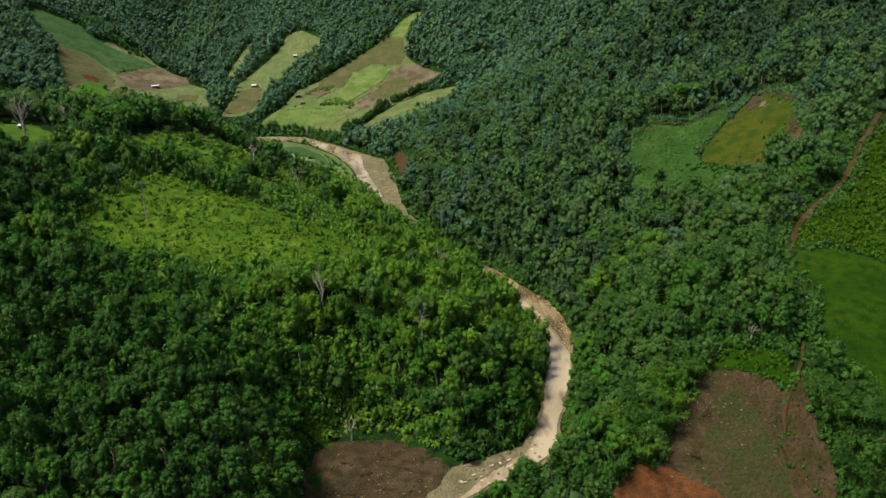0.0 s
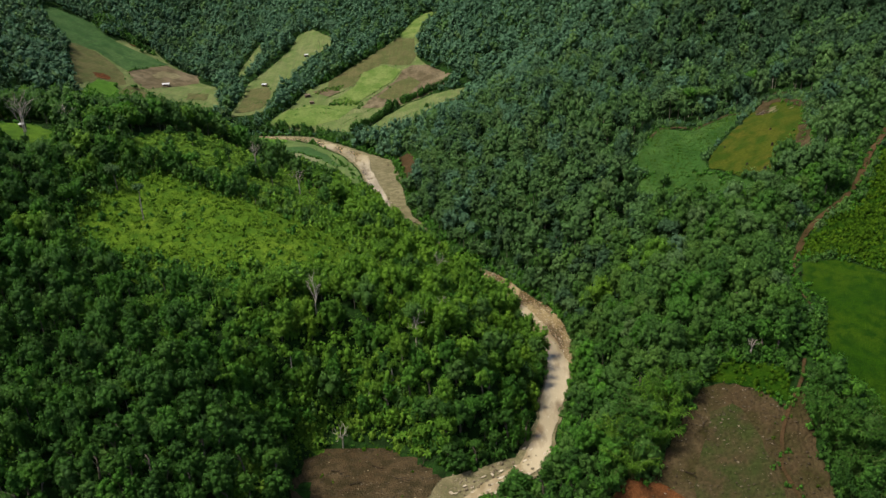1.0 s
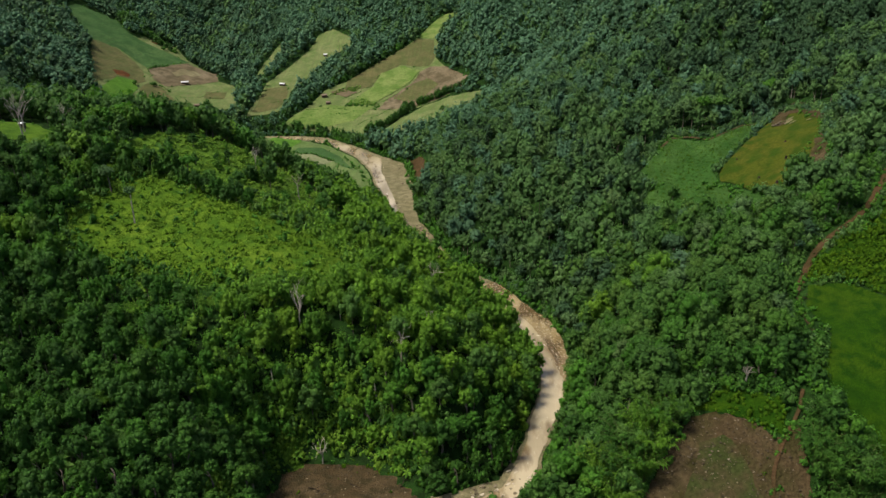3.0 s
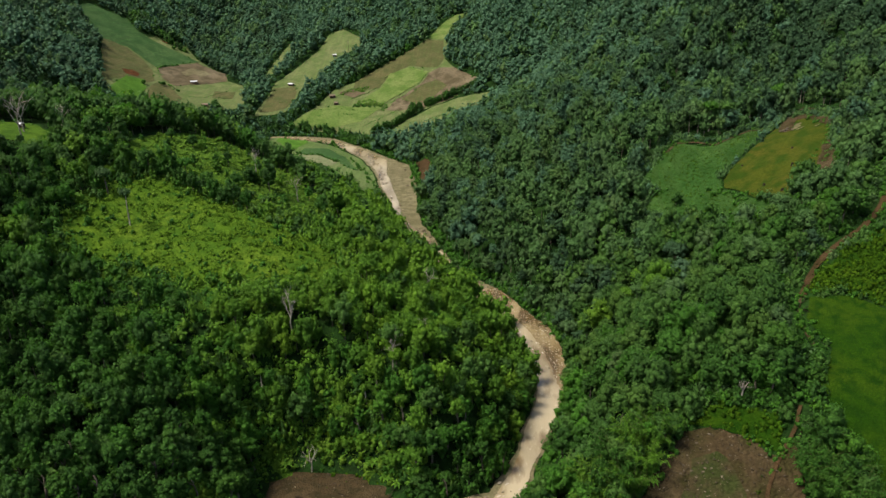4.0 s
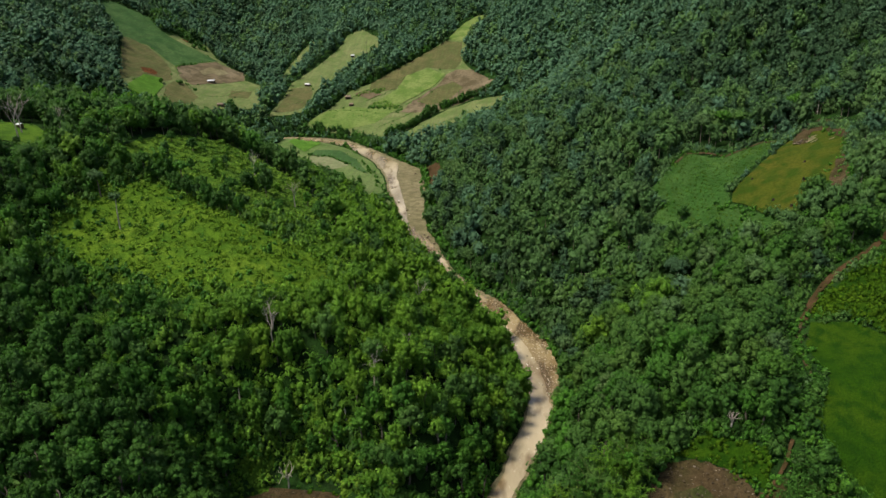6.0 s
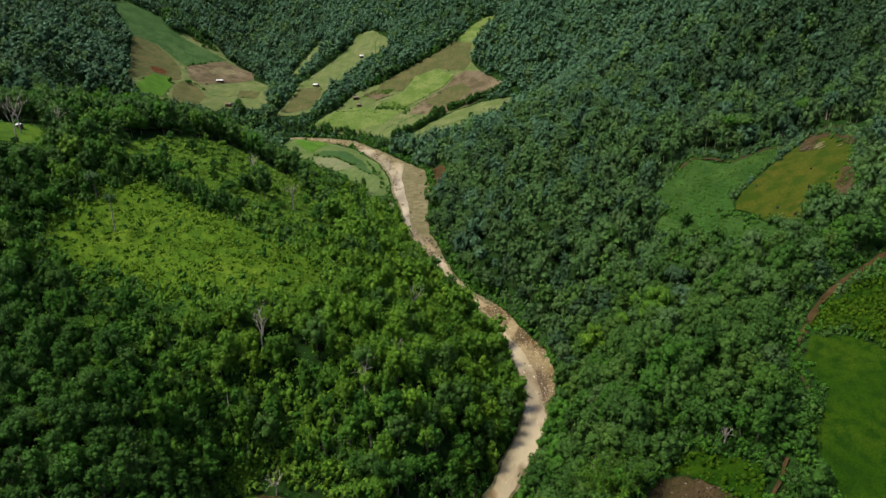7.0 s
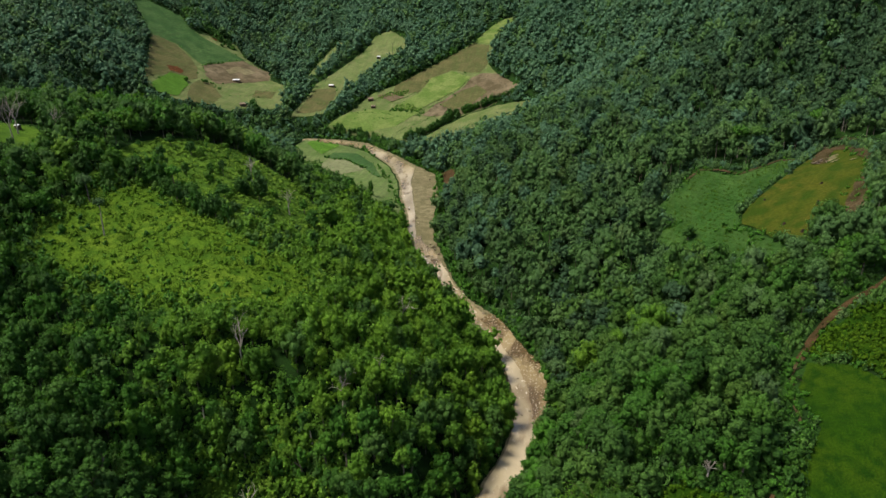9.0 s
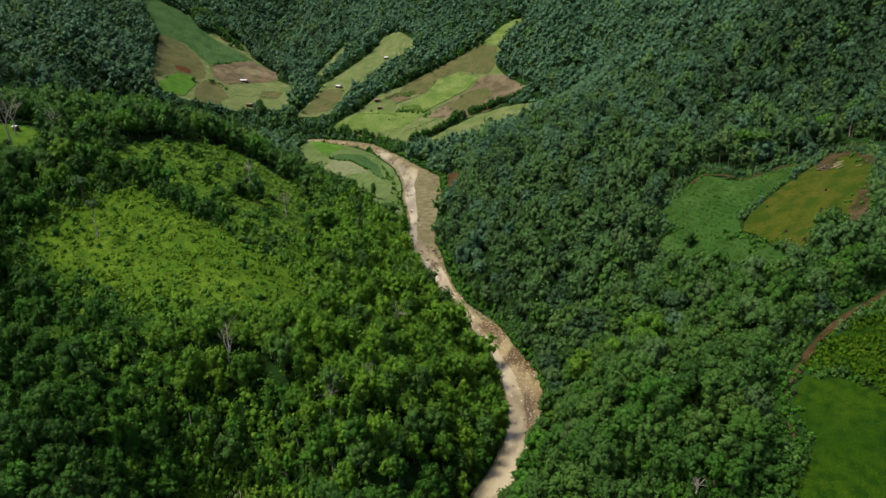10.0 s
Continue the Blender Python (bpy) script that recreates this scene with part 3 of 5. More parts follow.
def feather_mesh(fronds, wide=0.13, segments=3):
    """A bamboo-like head 1 m in radius: long fronds that rise, arch outwards and droop."""
    pieces = []
    for k in range(fronds):
        t = 2.4 * k + rng.uniform(-0.3, 0.3)
        way = np.array([math.cos(t), math.sin(t), 0])
        side = np.array([-math.sin(t), math.cos(t), 0])
        reach, rise, start = rng.uniform(0.45, 1.1), rng.uniform(0.5, 1.25), rng.uniform(-0.6, 0.1)
        v, f = [], []
        for i in range(segments + 1):
            q = i / segments
            at = way * (0.12 + reach * q ** 1.3) + np.array([0, 0, start + rise * (1.75 * q - 1.25 * q * q)])
            w = wide * (0.5 + 1.1 * q) * (1 - q) ** 0.6 * rng.uniform(0.8, 1.2) + 0.012
            v += [at - side * w - np.array([0, 0, w * 0.5]), at + side * w - np.array([0, 0, w * 0.5])]
            if i:
                o = 2 * i - 2
                f += [[o, o + 1, o + 3], [o, o + 3, o + 2]]
        pieces.append((np.array(v), f))
    return joined(pieces)


def limb(points, radii, sides=5):
    """A tapered limb through points."""
    v, f = [], []
    points = np.array(points, float)
    for i, (q, r) in enumerate(zip(points, radii)):
        way = unit(points[min(i + 1, len(points) - 1)] - points[max(i - 1, 0)])
        u = unit(np.cross(way, (0.31, 0.95, 0.2)))
        w = np.cross(way, u)
        for k in range(sides):
            v.append(q + r * (math.cos(6.283 * k / sides) * u + math.sin(6.283 * k / sides) * w))
        if i:
            o = (i - 1) * sides
            for k in range(sides):
                a, b = o + k, o + (k + 1) % sides
                f += [[a, b, b + sides], [a, b + sides, a + sides]]
    return np.array(v), np.array(f)


def branching(height, spread_out, forks, depth, radius, twist=0.25, first=0.45):
    """A bare branching frame of limbs from the origin upwards."""
    pieces = []

    def grow(at, way, length, r, level):
        pts, q, d = [at], at, way
        for _ in range(3):
            d = unit(d + rng.normal(0, twist * 0.5, 3))
            q = q + d * length / 3
            pts.append(q)
        pieces.append(limb(pts, [r, r * 0.85, r * 0.7, r * 0.5], 5 if level == 0 else 4))
        if level < depth:
            for k in range(forks):
                t = rng.uniform(0, 6.283)
                out = unit(d + spread_out * np.array([math.cos(t), math.sin(t), rng.uniform(-0.1, 0.5)]))
                grow(pts[-1] if k < 2 else pts[2], out, length * rng.uniform(0.45, 0.75), r * 0.5, level + 1)

    grow(np.zeros(3), np.array([0, 0, 1.0]), height * first, radius, 0)
    return joined(pieces)


FULL = [crown_mesh(18, 15, 0.088, 1.0, form) for form in ("dome", "dome", "column", "dome", "umbrella", "dome", "column", "dome")]
BROAD = [crown_mesh(20, 17, 0.078, 1.0, form) for form in ("dome", "dome", "umbrella", "dome", "column", "dome") * 2]
NEAR = [crown_mesh(11, 24, 0.105, 1.0, form) for form in ("dome", "dome", "column", "dome", "umbrella", "dome") * 3]
FEATHER = [plume_mesh(13) for _ in range(8)]
MID = [crown_mesh(11, 8, 0.17, 1.0, form, False) for form in ("dome", "dome", "column", "dome", "umbrella", "dome") * 2]
FAR = [crown_mesh(5, 4, 0.26, 1.0, form, False) for form in ("dome", "dome", "column", "dome") * 3]
SHRUB = [crown_mesh(3, 6, 0.26, 0.9) for _ in range(8)] + [feather_mesh(9, 0.20, 2) for _ in range(2)]
LOW = [crown_mesh(4, 5, 0.26, 0.55, "dome", False) for _ in range(8)]


def scatter(x0, x1, y0, y1, gap):
    """Places in the wedge of the valley that lies open to view, about gap metres apart."""
    xs, ys = np.arange(x0, x1, gap), np.arange(y0, y1, gap * 0.87)
    p = np.stack(np.meshgrid(xs, ys), -1)
    p[1::2, :, 0] += gap / 2
    p = p.reshape(-1, 2) + rng.uniform(-0.38, 0.38, (p.size // 2, 2)) * gap
    return p[(p[:, 0] > np.minimum(-0.69 * p[:, 1] - 25, -0.99 * p[:, 1] + 80)) & (p[:, 0] < 0.64 * p[:, 1] + 14)]


def clear_of_fields(p, margin=1.5):
    keep = np.ones(len(p), bool)
    for outline in FIELDS:
        lo, hi = outline.min(0) - 8, outline.max(0) + 8
        idx = np.flatnonzero(keep & (p > lo).all(1) & (p < hi).all(1))
        if len(idx):
            keep[idx[away_from(p[idx], outline) < margin]] = False
    for line in ROADS:
        keep &= away_from(p, line, closed=False) > 4.0 + margin
    return p[keep]


SHRUB_SLOPE = np.array([(-147, 285), (-153, 330), (-146, 362), (-128, 396), (-96, 392), (-68, 352), (-50, 306), (-34, 272), (-38, 234), (-70, 226), (-112, 229), (-144, 240)], float)


def fall_off(p, x, y, r):
    return np.exp(-((p[:, 0] - x) ** 2 + (p[:, 1] - y) ** 2) / (2 * r * r))


MID_STREAM = np.array([(-75, 560), (-66, 500), (-52, 452), (-44, 428), (-32, 408), (-22, 388), (-8, 364), (6, 340), (16, 322), (24, 310), (29, 292), (34, 275), (36, 240), (28, 195), (14, 180), (0, 170)], float)


def east_of_river(p):
    """Metres by which places lie east of the stream."""
    return p[:, 0] - np.interp(p[:, 1], MID_STREAM[::-1, 1], MID_STREAM[::-1, 0])


def species(p):
    """Which leaf a tree has: stands of one kind, mixed at their edges; fresh green round the clearing, grey and olive
    on the east ridge. Some shifts put light, shade or haze into leaf colour.
    """
    s = np.array([noise.noise((x * 0.016, y * 0.016, 1.7)) for x, y in p]) * 0.8 + rng.normal(0, 1, len(p)) * np.where(p[:, 1] < 310, 0.36, 0.22)
    # lighter leaf kinds over the middle and far woods stand in for haze
    s += 0.32 * fall_off(p, 60, 430, 110) + 0.3 * fall_off(p, 0, 620, 130) + 0.2 * fall_off(p, -60, 430, 60)
    s -= 0.55 * fall_off(p, -170, 265, 24) + 0.35 * fall_off(p, -130, 185, 50) + 0.25 * np.clip((228 - p[:, 1]) / 36, 0, 1) * (p[:, 0] < 18)
    # fresh leaf weights also brighten, by colour, the shaded slope beyond the clearing
    s += 0.85 * fall_off(p, -45, 252, 38) + 0.35 * fall_off(p, -100, 270, 55) + 1.0 * fall_off(p, -14, 268, 40) + 0.7 * fall_off(p, -52, 340, 38) + 0.4 * fall_off(p, -20, 330, 30) + 0.1 * fall_off(p, -40, 350, 45) + 0.3 * fall_off(p, -45, 305, 35)
    side = east_of_river(p)
    west = (side < 0) & (p[:, 1] < 470)
    pick = np.where(s < -0.14, 0, np.where(s < 0.40, 1, 2))
    # the far east term darkens leaf colour in place of vignetting
    s -= 0.12 * (p[:, 1] < 300) + 0.2 * fall_off(p, 260, 460, 90)
    east = np.where(s < -0.34, 0, np.where(s < -0.08, 1, np.where(s < 0.18, np.where((p[:, 1] < 300) & (s < 0.08), 4, 3), np.where(s < 0.95, 4, 2))))
    pick = np.where(west, pick, east)
    pick[west & (s > 0.75) & (rng.random(len(p)) < 0.5)] = 5
    pick[(rng.random(len(p)) < 0.10)] = 4
    pick[(p[:, 0] < -60) & (p[:, 1] > 270) & (p[:, 1] < 480) & (rng.random(len(p)) < 0.45)] = 4
    # beyond the near slopes the woods are of one muted mixture, haze painted in by bluer leaves with distance
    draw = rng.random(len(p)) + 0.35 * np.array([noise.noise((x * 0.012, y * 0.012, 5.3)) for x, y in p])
    haze_share = np.clip((p[:, 1] - 380) / 360, 0, 0.75)
    mixed = np.where(draw < haze_share, 6, np.where(draw < haze_share + 0.66 * (1 - haze_share), HAZE_OLIVE, np.where(draw < haze_share + 0.85 * (1 - haze_share), 3, HAZE_DEEP)))
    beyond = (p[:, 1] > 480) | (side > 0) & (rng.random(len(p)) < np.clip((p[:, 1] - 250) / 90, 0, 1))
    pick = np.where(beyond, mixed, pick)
    # darker leaves on the far east hills stand in for cloud shadow and vignetting
    pick[(rng.random(len(p)) < 0.9 * fall_off(p, 250, 500, 110)) & beyond] = HAZE_DEEP
    # darker leaves stand in for the shaded side of the west hills
    shade_side = (p[:, 0] < -250) & (p[:, 1] > 480) & (rng.random(len(p)) < 0.35)
    pick[shade_side] = HAZE_DEEP
    pick[(p[:, 0] > 90) & (p[:, 1] < 215) & (rng.random(len(p)) < 0.6)] = 0
    return pick


def camera_side(p):
    """Which places stand before open ground as seen from the camera's start; their trees are shrunk to fit its view."""
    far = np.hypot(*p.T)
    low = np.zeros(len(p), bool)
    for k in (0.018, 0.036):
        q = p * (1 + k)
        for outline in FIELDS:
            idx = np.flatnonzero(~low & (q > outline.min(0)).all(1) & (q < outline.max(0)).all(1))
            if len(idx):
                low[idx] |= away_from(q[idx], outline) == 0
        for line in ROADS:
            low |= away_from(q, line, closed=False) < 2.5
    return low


def placed(v, x, y, z, turn, wide, tall):
    c, s = math.cos(turn), math.sin(turn)
    return np.column_stack([(v[:, 0] * c - v[:, 1] * s) * wide + x, (v[:, 0] * s + v[:, 1] * c) * wide + y, v[:, 2] * tall + z])


def woods(name, p, crowns, radius, label, top=(2.4, 9.6), feathers=(), category="forest", trunks=False, leaf=None, size=(0.62, 1.3), rise=(1.15, 1.85)):
    """Many trees as one mesh."""
    if not len(p):
        return None
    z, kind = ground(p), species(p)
    if leaf is not None:
        kind = np.where(rng.random(len(p)) < 0.85, leaf, {5: 2, 7: 8, 8: 2, 9: 9}.get(leaf, 1))
    # trees between the camera and open ground are made smaller to suit the view
    low = camera_side(p) if radius > 3 else np.zeros(len(p), bool)
    wild = np.array([noise.noise((x * 0.03, y * 0.03, 9.1)) for x, y in p])
    vs, fs, ms, ts, n = [], [], [], [], 0
    for (x, y), g, k, w, small in zip(p, z, kind, wild, low):
        tint = rng.random()
        feather = len(feathers) and x < 20 and rng.random() < 0.30 + 0.7 * w
        v, f = (feathers if feather else crowns)[rng.integers(len(feathers if feather else crowns))]
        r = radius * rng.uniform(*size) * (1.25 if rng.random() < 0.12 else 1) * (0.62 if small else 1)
        tall = r * rng.uniform(*rise)
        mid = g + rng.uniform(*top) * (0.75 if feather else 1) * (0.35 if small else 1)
        q = placed(v, x, y, mid, rng.uniform(0, 6.283), r, tall)
        vs.append(q)
        fs.append(f + n)
        ms.append(np.full(len(f), k if not feather else (2 if k == 2 else 1)))
        ts.append(np.full(len(v), tint))
        n += len(v)
        if trunks and not feather:
            v, f = limb([(x, y, g - 0.5), (x, y, mid)], [0.22, 0.14], 3)
            vs.append(v)
            fs.append(f + n)
            ms.append(np.full(len(f), len(LEAF)))
            ts.append(np.full(len(v), tint))
            n += len(v)
    me = mesh_of(name, np.concatenate(vs), np.concatenate(fs), LEAF + [BARK], np.concatenate(ms), True, np.concatenate(ts))
    return tagged(new(name, me), label, category, kind="stuff")


places = clear_of_fields(scatter(-240, 42, 126, 300, 5.6), 0.6)
places = places[(away_from(places, SHRUB_SLOPE) > 0) | (rng.random(len(places)) < 0.05)]
for k in (2.0, 4.0, 5.5):
    places = places[(away_from(places - (k, 0.0), BED) > 0) | (places[:, 1] > 330)]
east_places = clear_of_fields(scatter(24, 230, 126, 300, 7.4), 1.2)
east_places = east_places[(east_places[:, 0] > 42) | (away_from(east_places, BED) > 0.5) & (away_from(east_places - (6.0, 0.0), BED) > 0) & (east_places[:, 0] > 34)]
places = places[(places[:, 0] < 34) | (places[:, 1] > 240) & (places[:, 0] < 28)]
# The trees that stand nearest are things of their own.
every = np.concatenate([places, east_places])
big = np.arange(len(every)) >= len(places)
order = np.argsort(np.hypot(every[:, 0] - 25, every[:, 1] - 40))
single, single_big = every[order[:300]], big[order[:300]]
rest, rest_big = every[order[300:]], big[order[300:]]
woods("forest", rest[~rest_big], NEAR, 3.05, "dense mixed green broadleaf forest on steep slopes", feathers=FEATHER, trunks=True)
woods("slope_forest", rest[rest_big], BROAD, 4.3, "dense grey green and olive broadleaf forest on a slope", trunks=True, top=(3.0, 9.5), rise=(1.05, 1.55))
mid_places = scatter(-520, 390, 300, 560, 6.8)
mid_places = np.concatenate([clear_of_fields(mid_places[mid_places[:, 1] < 420], 3.2), clear_of_fields(mid_places[mid_places[:, 1] >= 420], 1.4)])
scrub = away_from(mid_places, SHRUB_SLOPE) == 0
thin = scrub | (away_from(mid_places, np.array([(-175, 405), (-480, 405), (-480, 520), (-330, 545), (-210, 545), (-190, 470)], float)) == 0)
woods("middle_forest", mid_places[~thin | (rng.random(len(mid_places)) < np.where(scrub, 0.045, 0.35))], MID, 4.0, "dense green and grey green forest on valley slopes", top=(3.0, 10.0), trunks=True, rise=(1.05, 1.75))
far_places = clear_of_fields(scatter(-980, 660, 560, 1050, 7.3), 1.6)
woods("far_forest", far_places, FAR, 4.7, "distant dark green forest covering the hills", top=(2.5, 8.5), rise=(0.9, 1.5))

# ---- undergrowth ----
under = scatter(-240, 230, 126, 398, 2.3)
under = under[away_from(under, BED) > 0.8]
kept = []
field([tuple(q) for q in SHRUB_SLOPE], SCRUB, "scrubby green slope with low growth", 0.15, "scrub", "scrub_slope", 4.0, 4.0, bare=False)
for outline, chance in ((SHRUB_SLOPE, 0.7),):
    inside = away_from(under, outline) == 0
    kept.append(under[inside & (away_from(under, CLEARING) > 0) & (rng.random(len(under)) < chance)])
grass = scatter(-165, -30, 228, 318, 1.8)
edge_of = away_from(grass, CLEARING)
grass = grass[rng.random(len(grass)) < np.clip(0.8 - edge_of / 16, 0, 1)]
woods("clearing_growth", grass, LOW, 1.0, "low lime green bushes and grass in a clearing", top=(-0.8, 0.1), leaf=7, category="undergrowth", size=(0.45, 1.5))
tussock = scatter(-160, -36, 236, 304, 3.4)
tussock = tussock[(away_from(tussock, CLEARING) == 0) & (rng.random(len(tussock)) < 0.2)]
woods("clearing_bushes", tussock, SHRUB, 0.95, "scattered green bushes in a grassy clearing", top=(0.1, 0.5), leaf=1, category="undergrowth", size=(0.5, 1.7))
meadow_edges = [np.array(o, float) for o in (
    [(160, 270), (171, 288), (182, 293), (190, 250), (150, 200), (131, 228), (120, 233), (126, 243), (135, 251), (150, 258)],
    [(73, 186), (82, 190), (97, 184), (94, 174), (85, 180), (78, 184)], [(-58, 186), (-56, 200), (-40, 208), (-20, 202), (-6, 192), (-4, 185), (-16, 190), (-26, 196), (-41, 197), (-52, 190)])]
for outline in meadow_edges:
    dense = under[(away_from(under, outline) == 0) & (rng.random(len(under)) < 0.85)]
    if outline is meadow_edges[0]:
        slope = dense[away_from(dense, ROADS[0], closed=False) > 2.2]
        woods("slope_growth", slope, LOW, 1.7, "low fresh green bushes and grass on an open slope", top=(-0.9, 0.0), category="undergrowth", leaf=9, size=(0.6, 1.3))
        rough_growth = slope[:0]
    else:
        rough_growth = np.concatenate([rough_growth, dense])
woods("rough_growth", rough_growth, SHRUB, 1.1, "rough green bushes and ferns on open ground", top=(-0.7, 0.2), category="undergrowth", leaf=9)
woods("undergrowth", np.concatenate(kept), LOW, 1.35, "low green bushes and tall grass on a slope", top=(-0.6, 0.2), category="undergrowth", leaf=8, size=(0.5, 1.5), rise=(0.6, 1.0))
near_fields = [o for o in FIELDS[2:] if o[:, 1].min() < 310 and o[:, 1].max() < 420]
verge = scatter(-60, 230, 126, 400, 2.2)
gone = np.full(len(verge), 1e9)
for outline in near_fields:
    gone = np.minimum(gone, away_from(verge, outline))
for line in ROADS:
    gone[away_from(verge, line, closed=False) < 2.4] = 0
verge = verge[(gone > 0.3) & (gone < 7) & (away_from(verge, BED) > 2)]
woods("verge", verge, LOW, 1.6, "low bushes and saplings between woods and open ground", top=(-0.3, 0.9), category="undergrowth", size=(0.6, 1.4))
BANK_TOP = np.array([(-64, 150), (-64, 200), (-42, 213), (-18, 209), (0, 197), (-4, 187), (-26, 199), (-41, 200), (-54, 192), (-51, 150)], float)
bank_growth = scatter(-70, 10, 145, 215, 1.6)
woods("bank_growth", bank_growth[away_from(bank_growth, BANK_TOP) == 0], SHRUB, 1.25, "fresh green bushes and ferns above a bare river bank", top=(0.0, 0.5), category="undergrowth", leaf=8)
sward = scatter(90, 200, 126, 300, 1.7)
sward = sward[away_from(sward, near_fields[2]) == 0]
woods("pasture_tufts", sward[rng.random(len(sward)) < 0.45], LOW, 0.65, "tufts of deep green grass on a pasture slope", top=(-0.42, -0.2), leaf=9, category="grass", size=(0.5, 1.4))
gaps = clear_of_fields(under, 0.5)
gaps = gaps[(rng.random(len(gaps)) < np.where(gaps[:, 0] < 20, np.where(gaps[:, 1] < 218, np.where(gaps[:, 0] > -75, 0.6, 0.4), 0.36), 0.36)) & (gaps[:, 1] < 310)]
woods("thicket", gaps, LOW, 1.9, "thicket of ferns and saplings under the forest", top=(0.8, 2.4), category="undergrowth")

dark_line = np.concatenate([np.array([(x + rng.normal(0, 1.3), y + rng.normal(0, 1.3)) for x, y in
      ((-141, 300), (-138, 303), (-135, 306), (-131, 308), (-128, 305), (-124, 307), (-120, 304), (-116, 302), (-112, 301), (-107, 299), (-102, 299), (-98, 297), (-93, 297), (-86, 296), (-132, 311), (-123, 311), (-148, 290), (-146, 283))]),
      scatter(-145, -55, 312, 350, 17.0)])
woods("clearing_edge", dark_line, NEAR, 2.5, "dark green trees along the upper edge of a clearing", top=(2.6, 5.5), leaf=0, category="tree line", trunks=True)
saplings = scatter(-170, -20, 224, 396, 4.2)
saplings = saplings[(away_from(saplings, SHRUB_SLOPE) == 0) & (away_from(saplings, CLEARING) > 1)]
low = fall_off(saplings, -75, 245, 30) + fall_off(saplings, -110, 340, 28) + fall_off(saplings, -50, 260, 22)
woods("saplings", saplings[rng.random(len(saplings)) < 0.22 * np.clip(low + 1.5 * (saplings[:, 1] < 246), 0.35, 1.6)], MID + FEATHER, 1.9, "young fresh green trees round a clearing", top=(0.7, 2.0), leaf=2, category="young trees")

# ---- single trees near by ----
trunk_meshes = [mesh_of("trunk", *branching(1.0, 0.6, 3, 1, 0.045, 0.2, 0.62), [BARK], smooth=True) for _ in range(3)]
crown_meshes = {}


def tree(x, y, height, radius, leaf, label, variant, group="trees on the near slopes"):
    """One broadleaf tree: a trunk with limbs, and a crown."""
    root = new("tree")
    root.matrix_world = Matrix.Translation((x, y, float(ground((x, y))[0]) - 0.2))
    tagged(root, label, "tree", group)
    stem = part("trunk", trunk_meshes[variant % 3], root)
    stem.matrix_basis = Matrix.Diagonal((height * 0.8, height * 0.8, height * 0.8, 1))
    if (variant, leaf) not in crown_meshes:
        crown_meshes[variant, leaf] = mesh_of("crown", *FULL[variant], [LEAF[leaf]], smooth=True)
    top = part("crown", crown_meshes[variant, leaf], root)
    tall = radius * rng.uniform(1.0, 1.4)
    top.matrix_basis = Matrix.Translation((0, 0, height - 0.75 * tall)) @ Matrix.Rotation(rng.uniform(0, 6.28), 4, "Z") @ Matrix.Diagonal((radius, radius, tall, 1))
    return root


LEAF_WORDS = ["deep green", "mid green", "fresh yellowish green", "grey green", "olive green", "light lime green", "bluish green", "lime green", "yellowish green", "green", "muted olive green", "dark muted green"]
for (x, y), k, wide in zip(single, species(single), single_big):
    r = (4.2 if wide else 2.9) * rng.uniform(0.65, 1.35)
    h = rng.uniform(7.0, 12.0)
    size = "tall" if h > 10.3 else "low" if h < 8.4 else "middling"
    tree(x, y, h, r, int(k), f"{size} broadleaf tree with a dense {LEAF_WORDS[int(k)]} crown", int(rng.integers(8)))

# ---- bamboo, bananas, dead and lone trees ----
def bamboo_mesh(culms):
    """Culms and leaves of one clump, about 1 m high and wide."""
    stems, leaves = [], []
    for k in range(culms):
        t, reach = 2.4 * k + rng.uniform(-0.3, 0.3), rng.uniform(0.15, 0.75)
        way = np.array([math.cos(t), math.sin(t), 0])
        pts = [way * (0.06 + reach * q ** 2.2) + np.array([0, 0, (1.5 * q - 0.55 * q * q) * rng.uniform(0.95, 1.05) * (1.1 - 0.3 * reach)]) for q in (0, 0.35, 0.65, 0.85, 1)]
        stems.append(limb(pts, [0.010, 0.009, 0.007, 0.005, 0.002], 3))
        for _ in range(60):
            q = rng.uniform(0.35, 1.0)
            at = way * (0.06 + reach * q ** 2.2) + np.array([0, 0, (1.5 * q - 0.55 * q * q) * (1.1 - 0.3 * reach)])
            d = unit(way * rng.uniform(0.1, 1) + rng.normal(0, 0.6, 3) + np.array([0, 0, -0.25]))
            u = unit(np.cross(d, (0.2, 0.3, 1))) * rng.uniform(0.010, 0.018)
            a = rng.uniform(0.07, 0.15)
            leaves.append((np.array([at, at + d * a * 0.45 + u, at + d * a + np.array([0, 0, -0.03]), at + d * a * 0.45 - u]), [[0, 1, 2], [0, 2, 3]]))
    return stems, joined(leaves)


BAMBOO_STEM = soil_material("bamboo_culm_green", (0.10, 0.13, 0.035), (0.14, 0.16, 0.05), (0.07, 0.09, 0.03), 2.0, 0.5)
bamboo_kinds = []
for n in range(3):
    stems, leaves = bamboo_mesh(22)
    bamboo_kinds.append(([mesh_of("culm", *stem, [BAMBOO_STEM], smooth=True) for stem in stems], [mesh_of("foliage", *leaves, [LEAF[m]]) for m in (0, 2)]))


